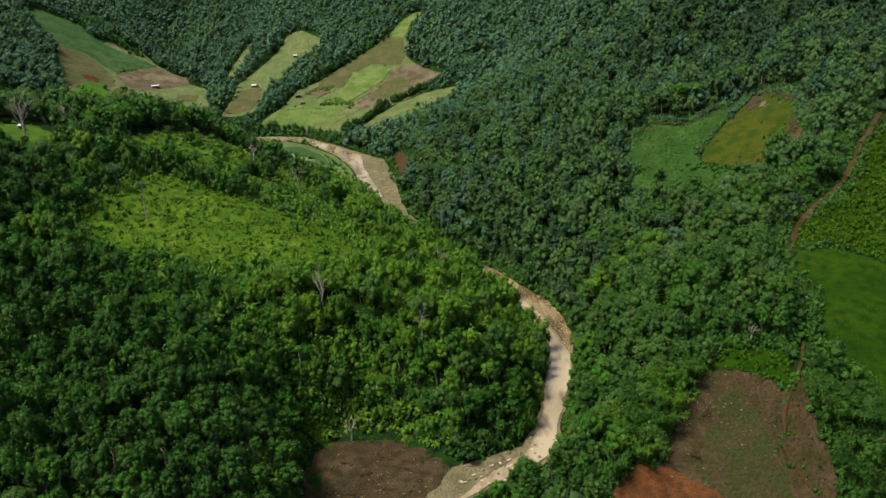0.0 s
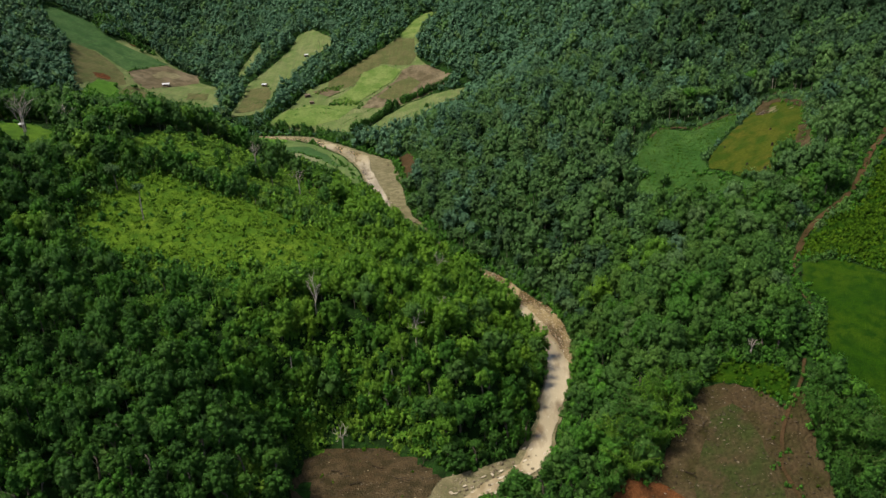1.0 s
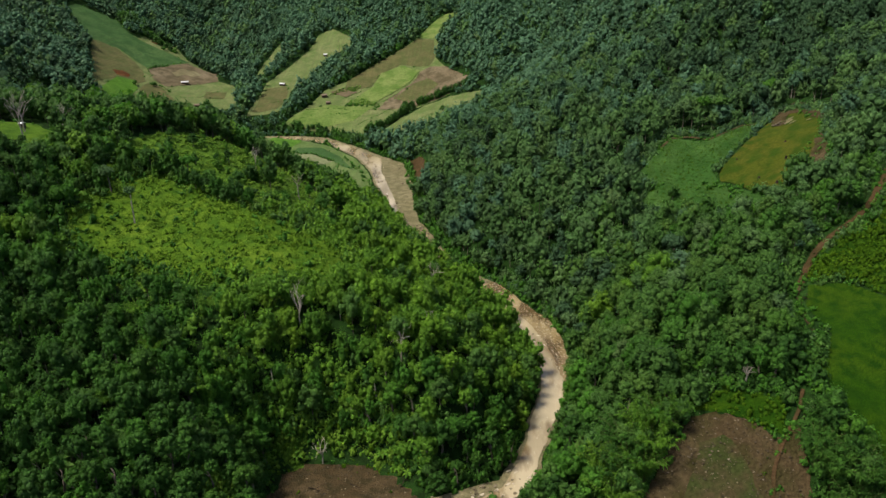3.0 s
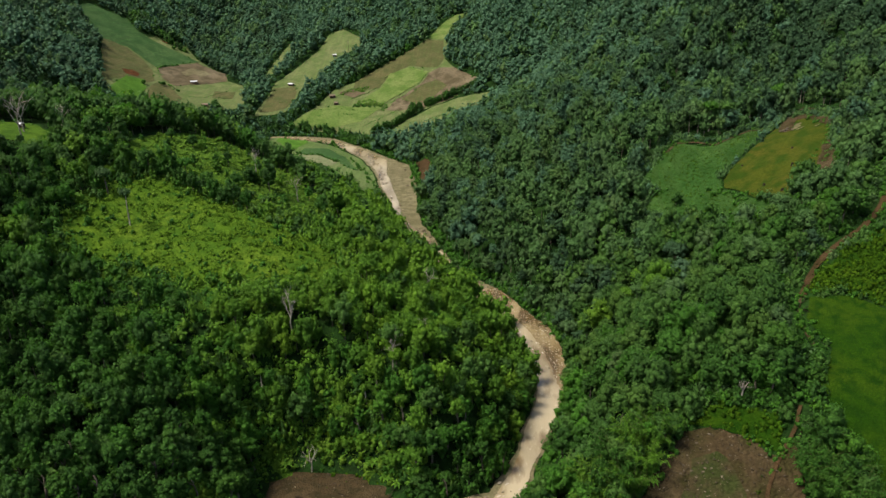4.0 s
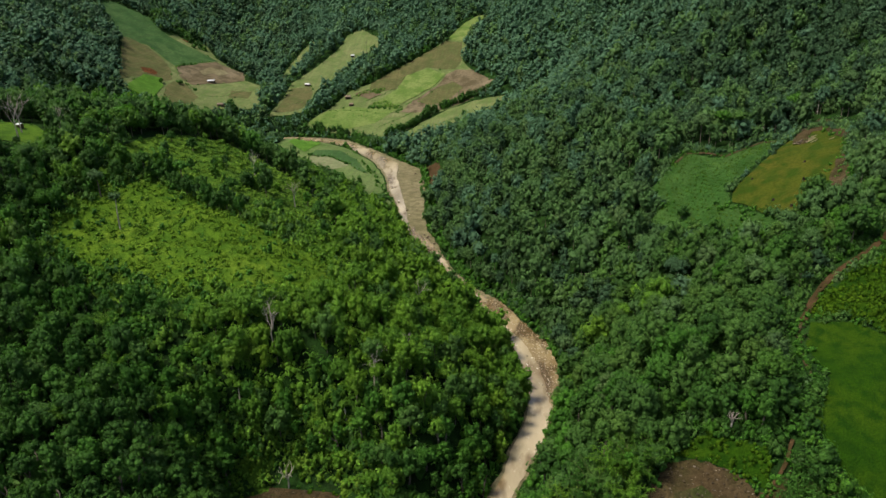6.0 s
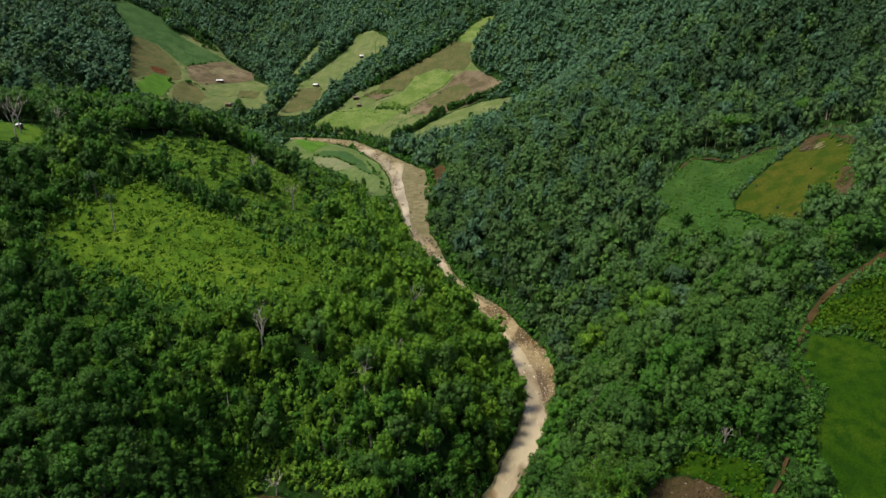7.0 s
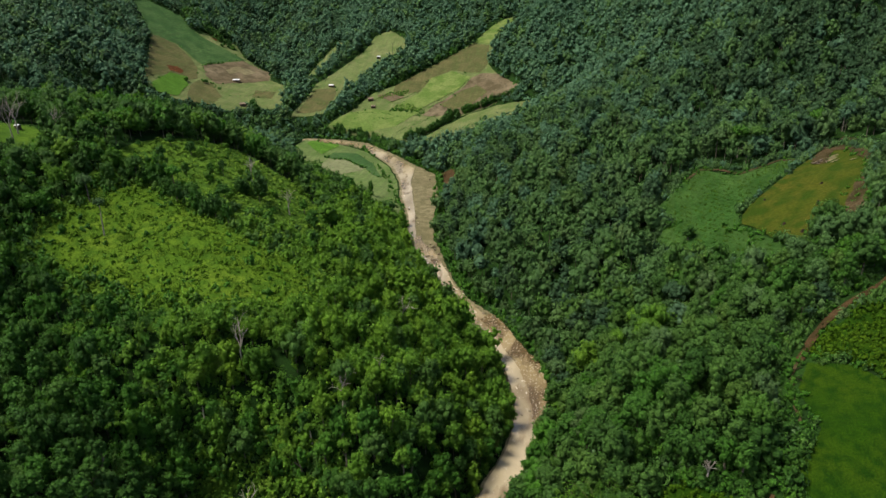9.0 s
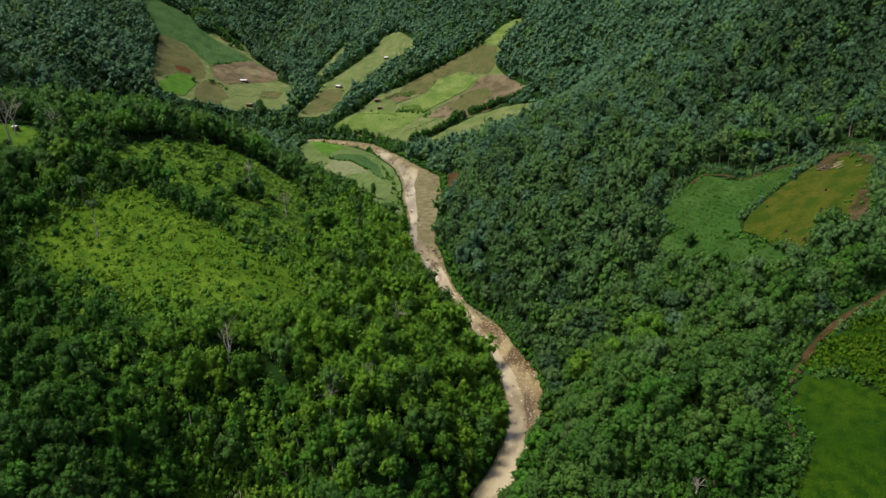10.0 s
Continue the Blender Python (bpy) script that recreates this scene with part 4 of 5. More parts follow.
def bamboo(x, y, height, bright):
    root = new("bamboo_clump")
    root.matrix_world = pose(x, y, float(ground((x, y))[0]) - 0.2, 0, 0, rng.uniform(0, 360)) @ Matrix.Diagonal((height, height, height, 1))
    culms, foliage = bamboo_kinds[int(rng.integers(3))]
    for culm in culms:
        part("culm", culm, root)
    part("foliage", foliage[bright], root)
    tone = "fresh light green" if bright else "mid green"
    return tagged(root, f"arching bamboo clump with {tone} drooping leaves", "bamboo", "bamboo clumps")


for x, y, h, bright in [(56, 167, 9, 1), (60, 174, 10, 1), (54, 171, 9.5, 0), (63, 180, 10, 1), (50, 167, 9, 0), (46, 172, 9, 1), (53, 178, 10, 0), (101, 160, 10, 0), (48, 161, 8.5, 1), (58, 181, 9, 1), (99, 166, 9, 0), (106, 158, 10, 0), (102, 140, 9, 0), (41, 158, 8, 0),
                        (103, 152, 8.5, 0), (105, 166, 8, 0), (100, 147, 8, 0), (104, 174, 7, 0), (71, 318, 8, 1), (76, 312, 8.5, 1), (68, 310, 7.5, 1), (73, 262, 8, 1),
                        (78, 258, 7, 1), (36, 190, 7, 1), (40, 184, 7.5, 0), (-68, 205, 8, 0), (-90, 200, 8, 1), (-75, 190, 8, 1), (-110, 190, 8, 0), (-55, 215, 8.5, 1),
                        (-100, 215, 8, 1), (-82, 222, 8.5, 0), (-120, 208, 8, 1), (-62, 228, 8, 1), (-40, 238, 8, 1), (-132, 225, 8, 0), (-95, 180, 8, 1), (-66, 178, 7.5, 0)]:
    bamboo(x, y, h * (1.25 if x > 40 and y < 185 else 1.0), bright)


def banana(x, y, height):
    """A banana plant: a short stem and long torn leaves that arch outwards."""
    root = new("banana_plant")
    root.matrix_world = pose(x, y, float(ground((x, y))[0]) - 0.1, 0, 0, rng.uniform(0, 360))
    part("stem", mesh_of("stem", *limb([(0, 0, 0), (0.1, 0, height * 0.35), (0.1, 0.05, height * 0.55)], [0.22, 0.18, 0.12]), [BAMBOO_STEM], smooth=True), root)
    for k in range(8):
        t = 0.785 * k + rng.uniform(-0.3, 0.3)
        way, side = np.array([math.cos(t), math.sin(t), 0]), np.array([-math.sin(t), math.cos(t), 0])
        v, f = [], []
        for i in range(6):
            q = i / 5
            at = way * height * 0.62 * q + np.array([0, 0, height * (0.5 + 0.75 * q - 0.75 * q * q)])
            w = height * 0.11 * math.sin(math.pi * min(1, 0.12 + 0.9 * q)) * rng.uniform(0.85, 1.1)
            v += [at - side * w - (0, 0, w * 0.4), at, at + side * w - (0, 0, w * 0.4)]
            if i:
                o = 3 * i - 3
                f += [[o, o + 1, o + 4], [o, o + 4, o + 3], [o + 1, o + 2, o + 5], [o + 1, o + 5, o + 4]]
        part("leaf", mesh_of("leaf", np.array(v), f, [LEAF[2]]), root)
    return tagged(root, "banana plant with long bright green arching leaves", "banana plant", "banana plants on the river bank")


for x, y, h in [(-14, 193, 4.2), (-19, 197, 4.5), (-10, 190, 4.0), (-5, 188, 4.4), (-33, 201, 3.8), (-47, 197, 4.0), (-8, 196, 4.6), (2, 191, 4.0), (-56, 193, 4.2)]:
    banana(x, y, h)


def dead_tree(x, y, height, lean, wide, label, forks=3):
    root = new("dead_tree")
    root.matrix_world = pose(x, y, float(ground((x, y))[0]) - 0.2, lean[0], lean[1], rng.uniform(0, 360) if not any(lean) else 0)
    trunk = [(0, 0, -0.3), (0, 0, height * 0.12), (rng.normal(0, 0.15), rng.normal(0, 0.15), height * 0.42), (rng.normal(0, 0.3), rng.normal(0, 0.3), height * 0.62)]
    part("trunk", mesh_of("trunk", *limb(trunk, [0.42, 0.32, 0.24, 0.16], 6), [DEAD_WOOD], smooth=True), root)
    for k in range(forks + 2):
        at = np.array(trunk[2]) + (np.array(trunk[3]) - trunk[2]) * (k / (forks + 1))
        arm = part("limb", mesh_of("limb", *branching(height * rng.uniform(0.5, 0.75), 0.7, 3, 2, 0.15, 0.2, 0.5), [DEAD_WOOD], smooth=True), root)
        arm.matrix_basis = Matrix.Translation(at) @ pose(0, 0, 0, math.degrees(wide) * rng.uniform(0.3, 0.95), 0, 137.5 * k + rng.uniform(-20, 20))
    return tagged(root, label, "dead tree", "dead trees")


dead_tree(-48, 221, 16, (0, 0), 0.55, "tall bare dead tree with pale upright branches")
dead_tree(-39, 197, 9, (0, 0), 0.9, "bare pale dead tree with a spreading twiggy head", 4)
dead_tree(-182, 298, 17, (0, 0), 0.7, "tall pale dead tree with crooked limbs")
dead_tree(-187, 307, 16, (0, 0), 0.7, "tall pale dead tree with crooked limbs")
dead_tree(-172, 312, 14, (0, 0), 0.6, "bare grey dead tree above a clearing")
dead_tree(-11, 271, 13, (0, 18), 0.5, "pale dead tree leaning over a slope")
dead_tree(-14, 217, 11, (0, 0), 0.8, "bare brownish dead tree among green crowns", 4)
dead_tree(-5, 228, 10, (0, 0), 0.6, "pale slender dead tree among green crowns")
dead_tree(-76, 330, 12, (0, 0), 0.6, "pale slender dead tree on a scrub slope")
dead_tree(-100, 345, 12, (0, 0), 0.6, "pale slender dead tree on a scrub slope")
dead_tree(88, 190, 6, (0, 0), 0.8, "small bare dead tree above a cleared plot")


def tall_tree(x, y, height, radius, leaf, bare, label):
    """A tree whose long pale trunk shows below its crown."""
    root = new("tall_tree")
    root.matrix_world = Matrix.Translation((x, y, float(ground((x, y))[0]) - 0.2))
    sway = rng.normal(0, 0.4, 2)
    part("trunk", mesh_of("trunk", *limb([(0, 0, 0), (sway[0] * 0.4, sway[1] * 0.4, height * 0.5), (sway[0], sway[1], height * 0.85)], [0.30, 0.22, 0.12], 6), [DEAD_WOOD if bare else BARK], smooth=True), root)
    tall = radius * rng.uniform(1.0, 1.3)
    crown = part("crown", mesh_of("crown", *crown_mesh(11, 14, 0.15, 1.0, "umbrella"), [LEAF[leaf]], smooth=True), root)
    crown.matrix_basis = Matrix.Translation((sway[0], sway[1], height - tall * 0.8)) @ Matrix.Diagonal((radius, radius, tall, 1))
    return tagged(root, label, "tree", "tall trees at the field edges")


for x, y, h, r, leaf, bare in [(172, 402, 16, 3.4, 4, 1), (184, 398, 17, 3.6, 3, 1), (160, 402, 15, 3.8, 1, 1), (146, 396, 15, 4.0, 3, 1), (134, 393, 15, 3.8, 4, 0), (126, 395, 16, 4.0, 1, 1),
                               (117, 399, 15, 4.2, 3, 0), (-124, 267, 16, 2.2, 3, 1), (-106, 302, 11, 2.8, 0, 0), (-133, 306, 12, 3.2, 0, 0), (-118, 309, 11, 3.0, 1, 0), (-140, 283, 12, 3.0, 3, 0),
                               (-45, 208, 9, 1.3, 2, 1), (-30, 205, 9, 1.6, 1, 1), (-55, 206, 10, 1.2, 2, 1), (-22, 209, 8, 1.5, 2, 1)]:
    tall_tree(x, y, h, r, leaf, bare, f"tall tree with a {'pale bare' if bare else 'brown'} trunk and {LEAF_WORDS[leaf]} crown")


def lone(x, y, h, r, leaf, label):
    return tree(x, y, h, r, leaf, label, int(rng.integers(8)), "lone trees in the fields")


lone(-104, 499, 9, 3.6, 0, "lone dark green tree in a river field")
lone(-88, 492, 10, 2.8, 0, "lone dark green tree in a river field")
lone(-112, 512, 8, 3.0, 0, "lone dark green tree in a river field")
lone(99, 334, 6, 2.6, 0, "lone dark tree in a crop field")
lone(-70, 688, 7, 3.2, 0, "dark green tree beside a field hut")
lone(-31, 645, 11, 2.4, 0, "narrow dark tree beside a strip field")
lone(-258, 676, 8, 4.5, 0, "round dark green tree in a hill field")
lone(-252, 668, 7, 4.0, 0, "round dark green tree in a hill field")
lone(-318, 700, 5, 2.6, 0, "small dark tree at a field corner")
lone(-330, 687, 5, 2.4, 1, "small dark tree at a field corner")

# ---- hedges and tree lines between the fields ----
def along(line, gap, side):
    line, out = np.array(line, float), []
    for a, b in zip(line[:-1], line[1:]):
        n = max(1, int(np.hypot(*(b - a)) / gap))
        out += [a + (b - a) * (k + rng.uniform(-0.3, 0.3)) / n + rng.normal(0, side, 2) for k in range(n)]
    return np.array(out)


woods("tree_line", np.concatenate([
    along([(-202, 662), (-166, 662), (-138, 653), (-116, 632), (-98, 620), (-88, 606), (-66, 588)], 2.6, 1.6),
    along([(-100, 636), (-82, 654), (-64, 689), (-37, 704), (-8, 716)], 2.0, 0.8),
    along([(-398, 835), (-383, 842), (-372, 832), (-361, 836), (-352, 822)], 1.6, 3.5),
    along([(-188, 676), (-170, 697), (-160, 738), (-138, 758), (-112, 790), (-74, 832)], 3.6, 2.0)]), MID, 2.7, "dark green line of trees and bushes between fields", top=(1.2, 3.2), leaf=0, category="tree line")
woods("grove", np.array([(-412, 858), (-403, 851), (-394, 846), (-386, 838), (-408, 846), (-399, 842), (-392, 853), (-404, 862), (-416, 850), (-384, 846), (-396, 860), (-378, 840)], float), MID, 5.2, "dark green grove standing into a hill field", top=(3.0, 6.0), leaf=0, category="grove")
woods("hedge", np.concatenate([
    along([(89, 347), (96, 348)], 1.4, 0.5), along([(111, 332), (117, 326), (121, 317), (124, 313)], 0.9, 1.5),
    along([(-341, 742), (-332, 773)], 2.0, 0.5), along([(-326, 703), (-313, 706), (-300, 696)], 2.0, 0.8), along([(-153, 580), (-134, 580), (-113, 562)], 2.2, 0.4),
    along([(-108, 575), (-92, 545), (-76, 512), (-64, 480)], 2.2, 1.4), along([(-50, 545), (-47, 520), (-45, 495)], 2.4, 1.2),
    along([(-130, 699), (-101, 699), (-96, 690)], 1.8, 1.2), along([(110, 236), (113, 222), (110, 205)], 1.6, 1.0)]),
    SHRUB, 1.2, "low green hedge of bushes along field edges", top=(0.1, 0.5), leaf=1, category="hedge")
woods("terrace_edge", np.concatenate([along(q, 1.0, 0.35) for q in (
    [(-178, 672), (-150, 683), (-118, 681)], [(-165, 690), (-140, 693), (-112, 688), (-100, 692)], [(-112, 655), (-98, 672), (-84, 692)], [(-135, 715), (-120, 728), (-108, 745)],
    [(-100, 700), (-86, 716), (-68, 745)], [(-345, 660), (-338, 690)], [(-290, 690), (-275, 702), (-262, 730)], [(-210, 700), (-196, 706)], [(-76, 640), (-50, 660), (-20, 664)])]),
    SHRUB, 0.5, "thin green terrace edges in the valley fields", top=(0.0, 0.2), leaf=1, category="weeds")
woods("field_border", along([(150, 372), (138, 357), (124, 347), (118, 338), (119, 331)], 0.8, 0.25), SHRUB, 0.42, "thin dark line of weeds between two fields", top=(0.0, 0.3), leaf=0, category="weeds")
edge = []
for outline in FIELDS[2:]:
    edge.append(along(np.vstack([outline, outline[:1]]), 3.2 if outline[:, 1].min() < 420 else 5.5, 0.8))
edge = np.concatenate(edge)
edge = edge[rng.random(len(edge)) < np.where(edge[:, 1] > 600, 0.16, 0.55)]
inside_bed = (away_from(edge, BED) < 2) | (away_from(edge, np.array([(152, 377), (138, 357), (124, 347), (118, 338), (118, 330), (124, 316)], float), closed=False) < 3.5)
woods("field_margin", edge[~inside_bed], SHRUB, 0.95, "tufts of grass and weeds along field edges", top=(0.0, 0.3), leaf=1, category="weeds")

def rows_in(outline, gap, turn):
    """Places in rows over a field."""
    outline = np.array(outline, float)
    mid, c, q = outline.mean(0), math.cos(radians(turn)), math.sin(radians(turn))
    p, _ = net(np.arange(-60, 60, gap), np.arange(-60, 60, 0.9))
    p = p + rng.normal(0, 0.15, p.shape)
    p = np.column_stack([p[:, 0] * c - p[:, 1] * q, p[:, 0] * q + p[:, 1] * c]) + mid
    return p[away_from(p, outline) == 0]


woods("crop_rows", np.concatenate([
    rows_in([(-130, 701), (-126, 712), (-112, 714), (-100, 705), (-101, 699)], 2.4, 60),
    rows_in([(-150, 722), (-140, 738), (-120, 742), (-124, 730), (-138, 728)], 2.4, 20)]), SHRUB, 0.75, "rows of leafy crop plants in a valley field", top=(0.2, 0.5), leaf=2, category="crop")

DEEP_FIELD = [(91, 364), (99, 373), (109, 386), (120, 372), (130, 373), (146, 377), (136, 358), (123, 348), (117, 338), (116, 330), (122, 316), (127, 302), (114, 312), (96, 332), (89, 339)]
woods("crop_plants", rows_in(DEEP_FIELD, 2.1, 35), LOW, 0.62, "rows of low leafy plants in a dark green crop field", top=(-0.42, -0.15), leaf=9, category="crop", size=(0.5, 1.2))
shore = np.concatenate([along(BANK_EAST[2:], 2.6, 0.5) + np.array([1.8, 0.6]), along(BANK_WEST[2:24], 2.6, 0.5) - np.array([1.8, 0.6])])
shore = shore[(away_from(shore, BED) > 0.6) & (rng.random(len(shore)) < 0.8)]
shore = np.concatenate([shore, along(BANK_EAST[2:], 3.2, 0.8) + np.array([4.6, 1.4])])
shore = shore[away_from(shore, BED) > 0.8]
woods("bank_bushes", clear_of_fields(shore, 0.3), SHRUB, 1.9, "green bushes overhanging the river banks", top=(0.4, 1.4), category="undergrowth", leaf=1)

# ---- river stones, foam, fallen wood ----
def stone_mesh(flat):
    v = FINE_BALL[0] * rng.uniform(0.78, 1.18, (len(FINE_BALL[0]), 1)) * np.array([1, rng.uniform(0.65, 0.95), flat])
    return v, FINE_BALL[1]


stone_meshes = [mesh_of("boulder", *stone_mesh(rng.uniform(0.5, 0.8)), [STONE]) for _ in range(6)]


def river_place(x0, x1, y0, y1):
    while True:
        q = np.array([[rng.uniform(x0, x1), rng.uniform(y0, y1)]])
        if away_from(q, BED)[0] == 0:
            return q[0]


for x0, x1, y0, y1, count, r in ((0, 30, 172, 192, 44, 0.5), (28, 46, 262, 318, 16, 0.5), (-44, -20, 400, 424, 18, 1.1), (-14, 30, 318, 372, 16, 0.9), (-70, -44, 440, 560, 8, 0.8)):
    for _ in range(count):
        x, y = river_place(x0, x1, y0, y1)
        s = r * rng.uniform(0.5, 1.35)
        ob = new("boulder", stone_meshes[int(rng.integers(6))])
        ob.matrix_world = pose(x, y, float(river_level(y)) + 0.5 + 0.1 * s, 0, 0, rng.uniform(0, 360)) @ Matrix.Diagonal((s, s, s, 1))
        tagged(ob, "rounded grey brown boulder in the river bed", "boulder", "river boulders")
pebbles = []
for k in range(1100):
    x, y = river_place(*((-46, 30, 160, 196), (-30, 22, 166, 194), (22, 48, 262, 320), (-46, 10, 160, 190), (-75, -38, 430, 565), (-20, 30, 318, 380))[k % 6])
    s = rng.uniform(0.15, 0.5)
    v, f = BALL[0] * rng.uniform(0.7, 1.2, (12, 1)) * (s, s * 0.8, s * 0.6), BALL[1]
    pebbles.append((v + (x, y, river_level(y) + 0.32), f))
tagged(new("pebbles", mesh_of("pebbles", *joined(pebbles), [STONE])), "scattered pale stones on gravel bars", "stones", kind="stuff")

FOAM = soil_material("river_foam", (0.42, 0.355, 0.25), (0.54, 0.47, 0.35), (0.31, 0.25, 0.16), 1.2, 0.6)
flecks = []
for _ in range(150):
    k = rng.choice(len(MID_STREAM) - 1, p=np.array([1, 1, 2, 9, 5, 2, 4, 4, 6, 4, 2, 0, 0, 4, 4]) / 48)
    a, b = MID_STREAM[k], MID_STREAM[k + 1]
    way = (b - a) / np.hypot(*(b - a))
    q = a + (b - a) * rng.random() + np.array([-way[1], way[0]]) * rng.normal(0, 3.0)
    if away_from(q[None], BED)[0] > 0:
        continue
    long, wide = rng.uniform(0.4, 1.5), rng.uniform(0.25, 0.8)
    ring = [q + way * long * math.cos(t) * rng.uniform(0.6, 1.1) + np.array([-way[1], way[0]]) * wide * math.sin(t) * rng.uniform(0.6, 1.2) for t in np.arange(0, 6.28, 0.9)]
    v = np.array([(*q, river_level(q[1]) + 0.66)] + [(*w, river_level(w[1]) + 0.60) for w in ring])
    flecks.append((v, [[0, 1 + i, 1 + (i + 1) % len(ring)] for i in range(len(ring))]))
tagged(new("foam", mesh_of("foam", *joined(flecks), [FOAM], smooth=True)), "white foam flecks on the river rapids", "foam", kind="stuff")


DARK_WOOD = soil_material("branch_dark_brown", (0.034, 0.025, 0.017), (0.050, 0.038, 0.026), (0.022, 0.016, 0.011), 1.5)


def fallen_branch(x, y, long, turn, label="dark fallen branch on bare earth"):
    root = new("fallen_branch", mesh_of("fallen_branch", *branching(long, 0.8, 3, 2, 0.17, 0.3, 0.55), [DARK_WOOD], smooth=True))
    root.matrix_world = pose(x, y, float(ground((x, y))[0]) + 0.8, 84, 0, turn)
    return tagged(root, label, "branch", "fallen branches")


for x, y, long, turn in [(-41, 185, 7, 60), (-34, 178, 6, 110), (-28, 187, 5, 80), (-20, 181, 6, 30), (-37, 170, 6, 75), (62, 160, 3.5, 40), (112, 222, 4, 70), (114, 226, 4, 120), (163, 384, 4, 60), (157, 377, 4, 140), (-12, 186, 5, 160)]:
    fallen_branch(x, y, long, turn)
def stump(x, y, high, wide):
    """A sawn stump that flares to its roots."""
    ob = new("stump", mesh_of("stump", *limb([(0, 0, -0.3), (0, 0, 0.12), (0.03, 0, high * 0.6), (0.05, 0.02, high), (0.05, 0.02, high + 0.02)], [wide * 1.7, wide * 1.25, wide, wide * 0.9, 0.02], 8), [DARK_WOOD], smooth=False))
    ob.matrix_world = pose(x, y, float(ground((x, y))[0]) + 0.5, 0, 0, rng.uniform(0, 360))
    return tagged(ob, "dark burnt tree stump in a meadow field", "stump", "stumps in the field")


for x, y, high, wide in ((143, 324, 1.3, 0.45), (131, 319, 0.7, 0.5), (135, 309, 0.8, 0.55), (148, 340, 0.6, 0.4), (128, 341, 0.5, 0.35)):
    stump(x, y, high, wide)


def log(x, y, long, thick, turn):
    """A felled log with a swollen butt."""
    ob = new("log", mesh_of("log", *limb([(-long / 2, 0, 0), (-long * 0.48, 0, 0.02), (0, 0.1, 0.05), (long * 0.48, 0, 0), (long / 2, 0, 0)], [0.02, thick * 1.2, thick, thick * 0.8, 0.02], 7), [RUBBLE], smooth=True))
    ob.matrix_world = pose(x, y, float(ground((x, y))[0]) + 0.7 + thick * 0.8, 0, 0, turn)
    return tagged(ob, "pale felled log lying on cleared soil", "log", "felled logs")


RUBBLE = soil_material("rubble_tan", (0.150, 0.120, 0.082), (0.215, 0.180, 0.130), (0.100, 0.078, 0.050), 1.0)
for x, y, long, thick, turn in ((153, 363, 4.5, 0.28, 20), (154, 365, 4.0, 0.25, 50), (151, 362, 3.6, 0.3, -15), (155, 362, 3.0, 0.22, 80), (164, 383, 5.0, 0.25, 120), (170, 378, 4.2, 0.22, 70), (168, 386, 4.0, 0.2, 10), (171, 366, 4.5, 0.2, 100), (159, 379, 3.5, 0.2, 45)):
    log(x, y, long, thick, turn)
bits = []
for _ in range(420):
    x, y = rng.normal(72, 12), rng.normal(170, 12)
    q = np.array([[x, y]])
    if away_from(q, np.array([(51, 159), (67, 178), (72, 184), (78, 184), (85, 180), (93, 173), (97, 159), (92, 140), (46, 145)], float))[0] > 0:
        continue
    s = rng.uniform(0.08, 0.2) if rng.random() < 0.8 else rng.uniform(0.2, 0.45)
    bits.append((BALL[0] * rng.uniform(0.6, 1.3, (12, 1)) * (s, s * 0.8, s * 0.5) + (x, y, float(ground(q)[0]) + 0.33), BALL[1]))
tagged(new("rubble", mesh_of("rubble", *joined(bits), [RUBBLE])), "pale stones strewn over a cleared plot", "stones", kind="stuff")


STUBBLE = soil_material("brush_dry_brown", (0.060, 0.044, 0.028), (0.100, 0.080, 0.052), (0.036, 0.030, 0.018), 1.0)
PLOT = np.array([(51, 159), (67, 178), (72, 184), (78, 184), (85, 180), (92, 174), (96, 159), (92, 140), (46, 145)], float)
SCAR = np.array([(-52, 191), (-41, 197), (-26, 196), (-14, 190), (-6, 181), (-24, 162), (-46, 150)], float)
brush, _ = net(np.arange(-54, 98, 1.15), np.arange(140, 200, 1.15))
brush = brush + rng.normal(0, 0.5, brush.shape)
brush = brush[(away_from(brush, PLOT) == 0) | (away_from(brush, SCAR) == 0)]
thick = np.array([noise.noise((x * 0.12, y * 0.12, 4.0)) for x, y in brush])
brush = brush[rng.random(len(brush)) < 0.42 + 1.1 * thick]
heaps = []
for (x, y), g in zip(brush, ground(brush)):
    s = rng.uniform(0.08, 0.32)
    v = BALL[0] * rng.uniform(0.4, 1.4, (12, 1)) * (s * rng.uniform(0.8, 1.8), s, s * 0.45)
    heaps.append((placed(v, x, y, g + 0.58, rng.uniform(0, 6.28), 1, 1), BALL[1]))
tagged(new("brushwood", mesh_of("brushwood", *joined(heaps), [STUBBLE])), "dry brown brushwood strewn over cleared earth", "brushwood", kind="stuff")
tufts = brush[rng.random(len(brush)) < 0.03]
woods("grass_tufts", tufts, SHRUB, 0.5, "green grass tufts on cleared earth", top=(0.2, 0.4), leaf=9, category="grass")

# ---- huts ----
def slab(size, at=(0, 0, 0), turn=(0, 0, 0)):
    bm = bmesh.new()
    bmesh.ops.create_cube(bm, size=1.0, matrix=pose(*at, *turn) @ Matrix.Diagonal((*size, 1)))
    bmesh.ops.bevel(bm, geom=bm.edges[:], offset=0.02, segments=1, affect="EDGES")
    me = bpy.data.meshes.new("slab")
    bm.to_mesh(me)
    bm.free()
    return me


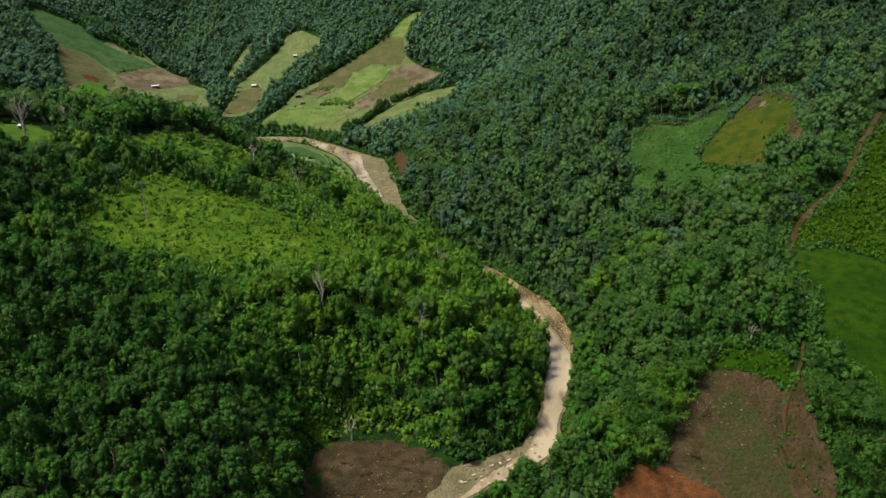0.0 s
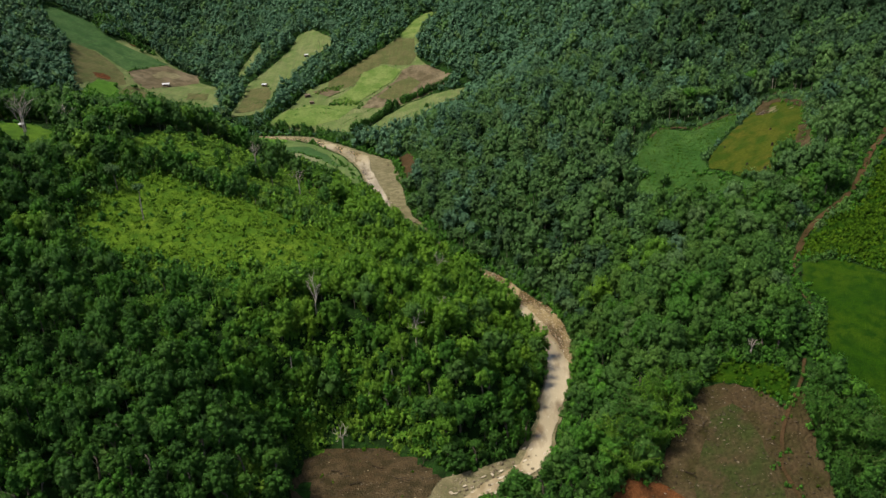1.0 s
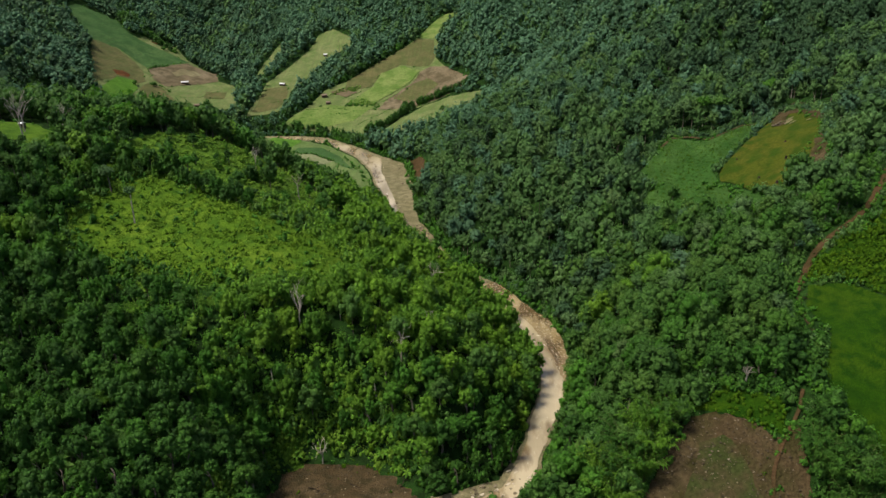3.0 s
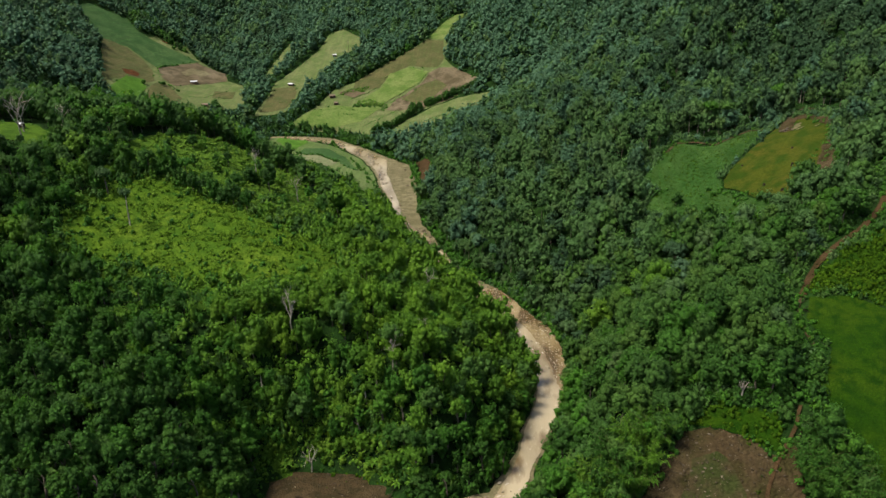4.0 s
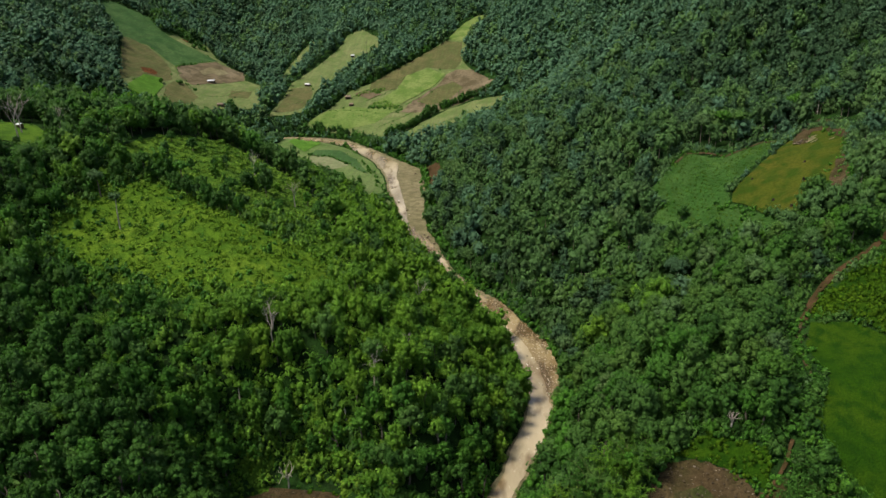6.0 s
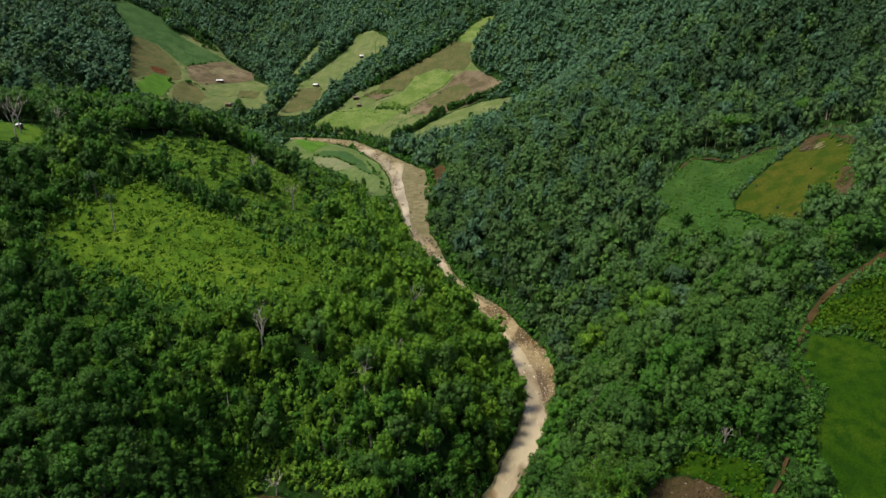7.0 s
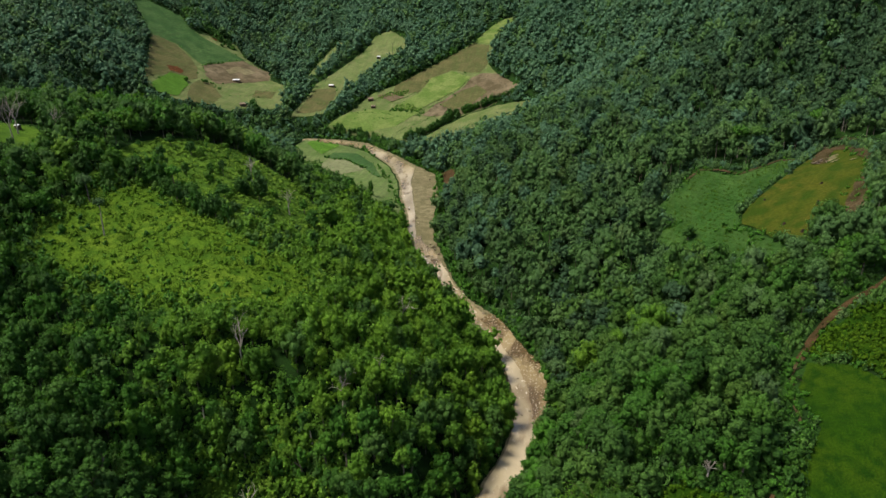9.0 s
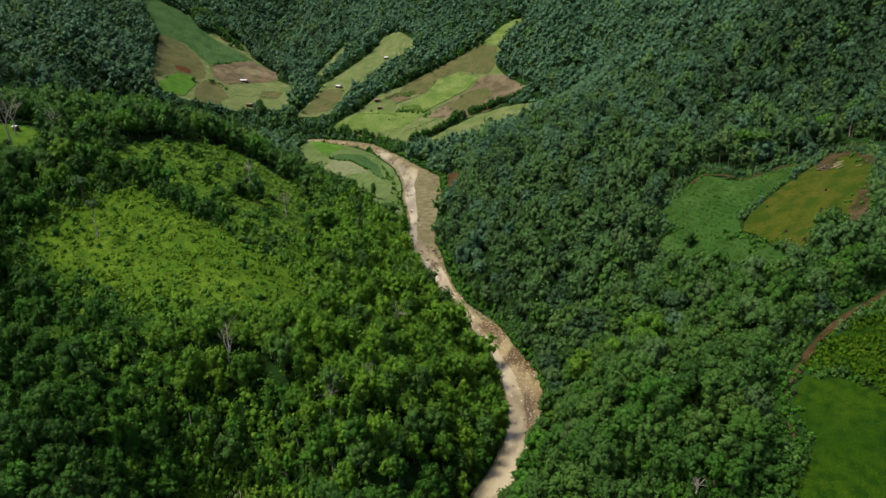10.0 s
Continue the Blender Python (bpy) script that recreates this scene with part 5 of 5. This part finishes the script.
def hut(x, y, long, deep, high, turn, roof, label, name="hut"):
    """A field hut: board walls with a doorway, corner posts and a two-sided roof."""
    root = new(name)
    root.matrix_world = pose(x, y, float(ground((x, y))[0]) + 0.2, 0, 0, turn)

    def piece(part_name, size, at, material, spin=(0, 0, 0)):
        me = slab(size, at, spin)
        me.materials.append(material)
        return part(part_name, me, root)

    for sx in (-1, 1):
        piece("wall", (0.08, deep - 0.1, high), (sx * (long / 2 - 0.1), 0, high / 2), BOARD)
        for sy in (-1, 1):
            piece("post", (0.16, 0.16, high + 0.3), (sx * long / 2, sy * deep / 2, high / 2 - 0.1), BARK)
    piece("wall", (long - 0.1, 0.08, high), (0, deep / 2 - 0.1, high / 2), BOARD)
    piece("wall", (long * 0.35, 0.08, high), (-long * 0.3, -deep / 2 + 0.1, high / 2), BOARD)
    piece("wall", (long * 0.35, 0.08, high), (long * 0.3, -deep / 2 + 0.1, high / 2), BOARD)
    rise = deep * 0.22
    slope = math.degrees(math.atan2(rise, deep / 2))
    run = math.hypot(rise, deep / 2) + 0.5
    for sy in (-1, 1):
        piece("roof_sheet", (long + 0.8, run, 0.08), (0, sy * (deep / 4 + 0.12), high + rise / 2 + 0.1), roof, (-sy * slope, 0, 0))
    piece("ridge", (long + 0.8, 0.25, 0.1), (0, 0, high + rise + 0.16), roof)
    return tagged(root, label, "hut", "field huts")


hut(-300, 731, 6.5, 3.2, 2.2, 10, ROOF, "long field shed with a pale metal roof")
hut(-204, 748, 5.0, 3.0, 2.2, -15, ROOF, "field hut with a pale metal roof")
hut(-172, 815, 3.5, 3.0, 2.0, 20, ROOF, "small field hut with a pale metal roof")
hut(-154, 718, 5.0, 4.0, 2.2, 20, THATCH, "field hut with a brown thatched roof")
hut(-147, 703, 3.5, 3.0, 2.0, 0, THATCH, "small field hut with a brown thatched roof")
hut(-267, 674, 5.5, 4.0, 2.4, 15, THATCH, "field hut with a brown thatched roof")
hut(-66, 691, 4.5, 3.5, 2.2, 35, THATCH, "field hut beside a dark tree")
hut(-191, 312, 1.9, 1.6, 1.8, -10, ROOF, "hilltop hut with a pale metal roof")
hut(136, 197, 4.0, 3.0, 2.2, 25, ROOF, "small hut with a pale roof on a grass slope")
mast = new("power_pole")
mast.matrix_world = Matrix.Translation((-155, 812, float(ground((-155, 812))[0])))
part("pole", mesh_of("pole", *limb([(0, 0, -0.5), (0, 0, 8), (0, 0, 16)], [0.25, 0.2, 0.14], 6), [BARK], smooth=True), mast)
cross = slab((2.4, 0.15, 0.15), (0, 0, 15.2))
cross.materials.append(BARK)
part("crossarm", cross, mast)
tagged(mast, "tall dark wooden pole on a hill field", "pole")
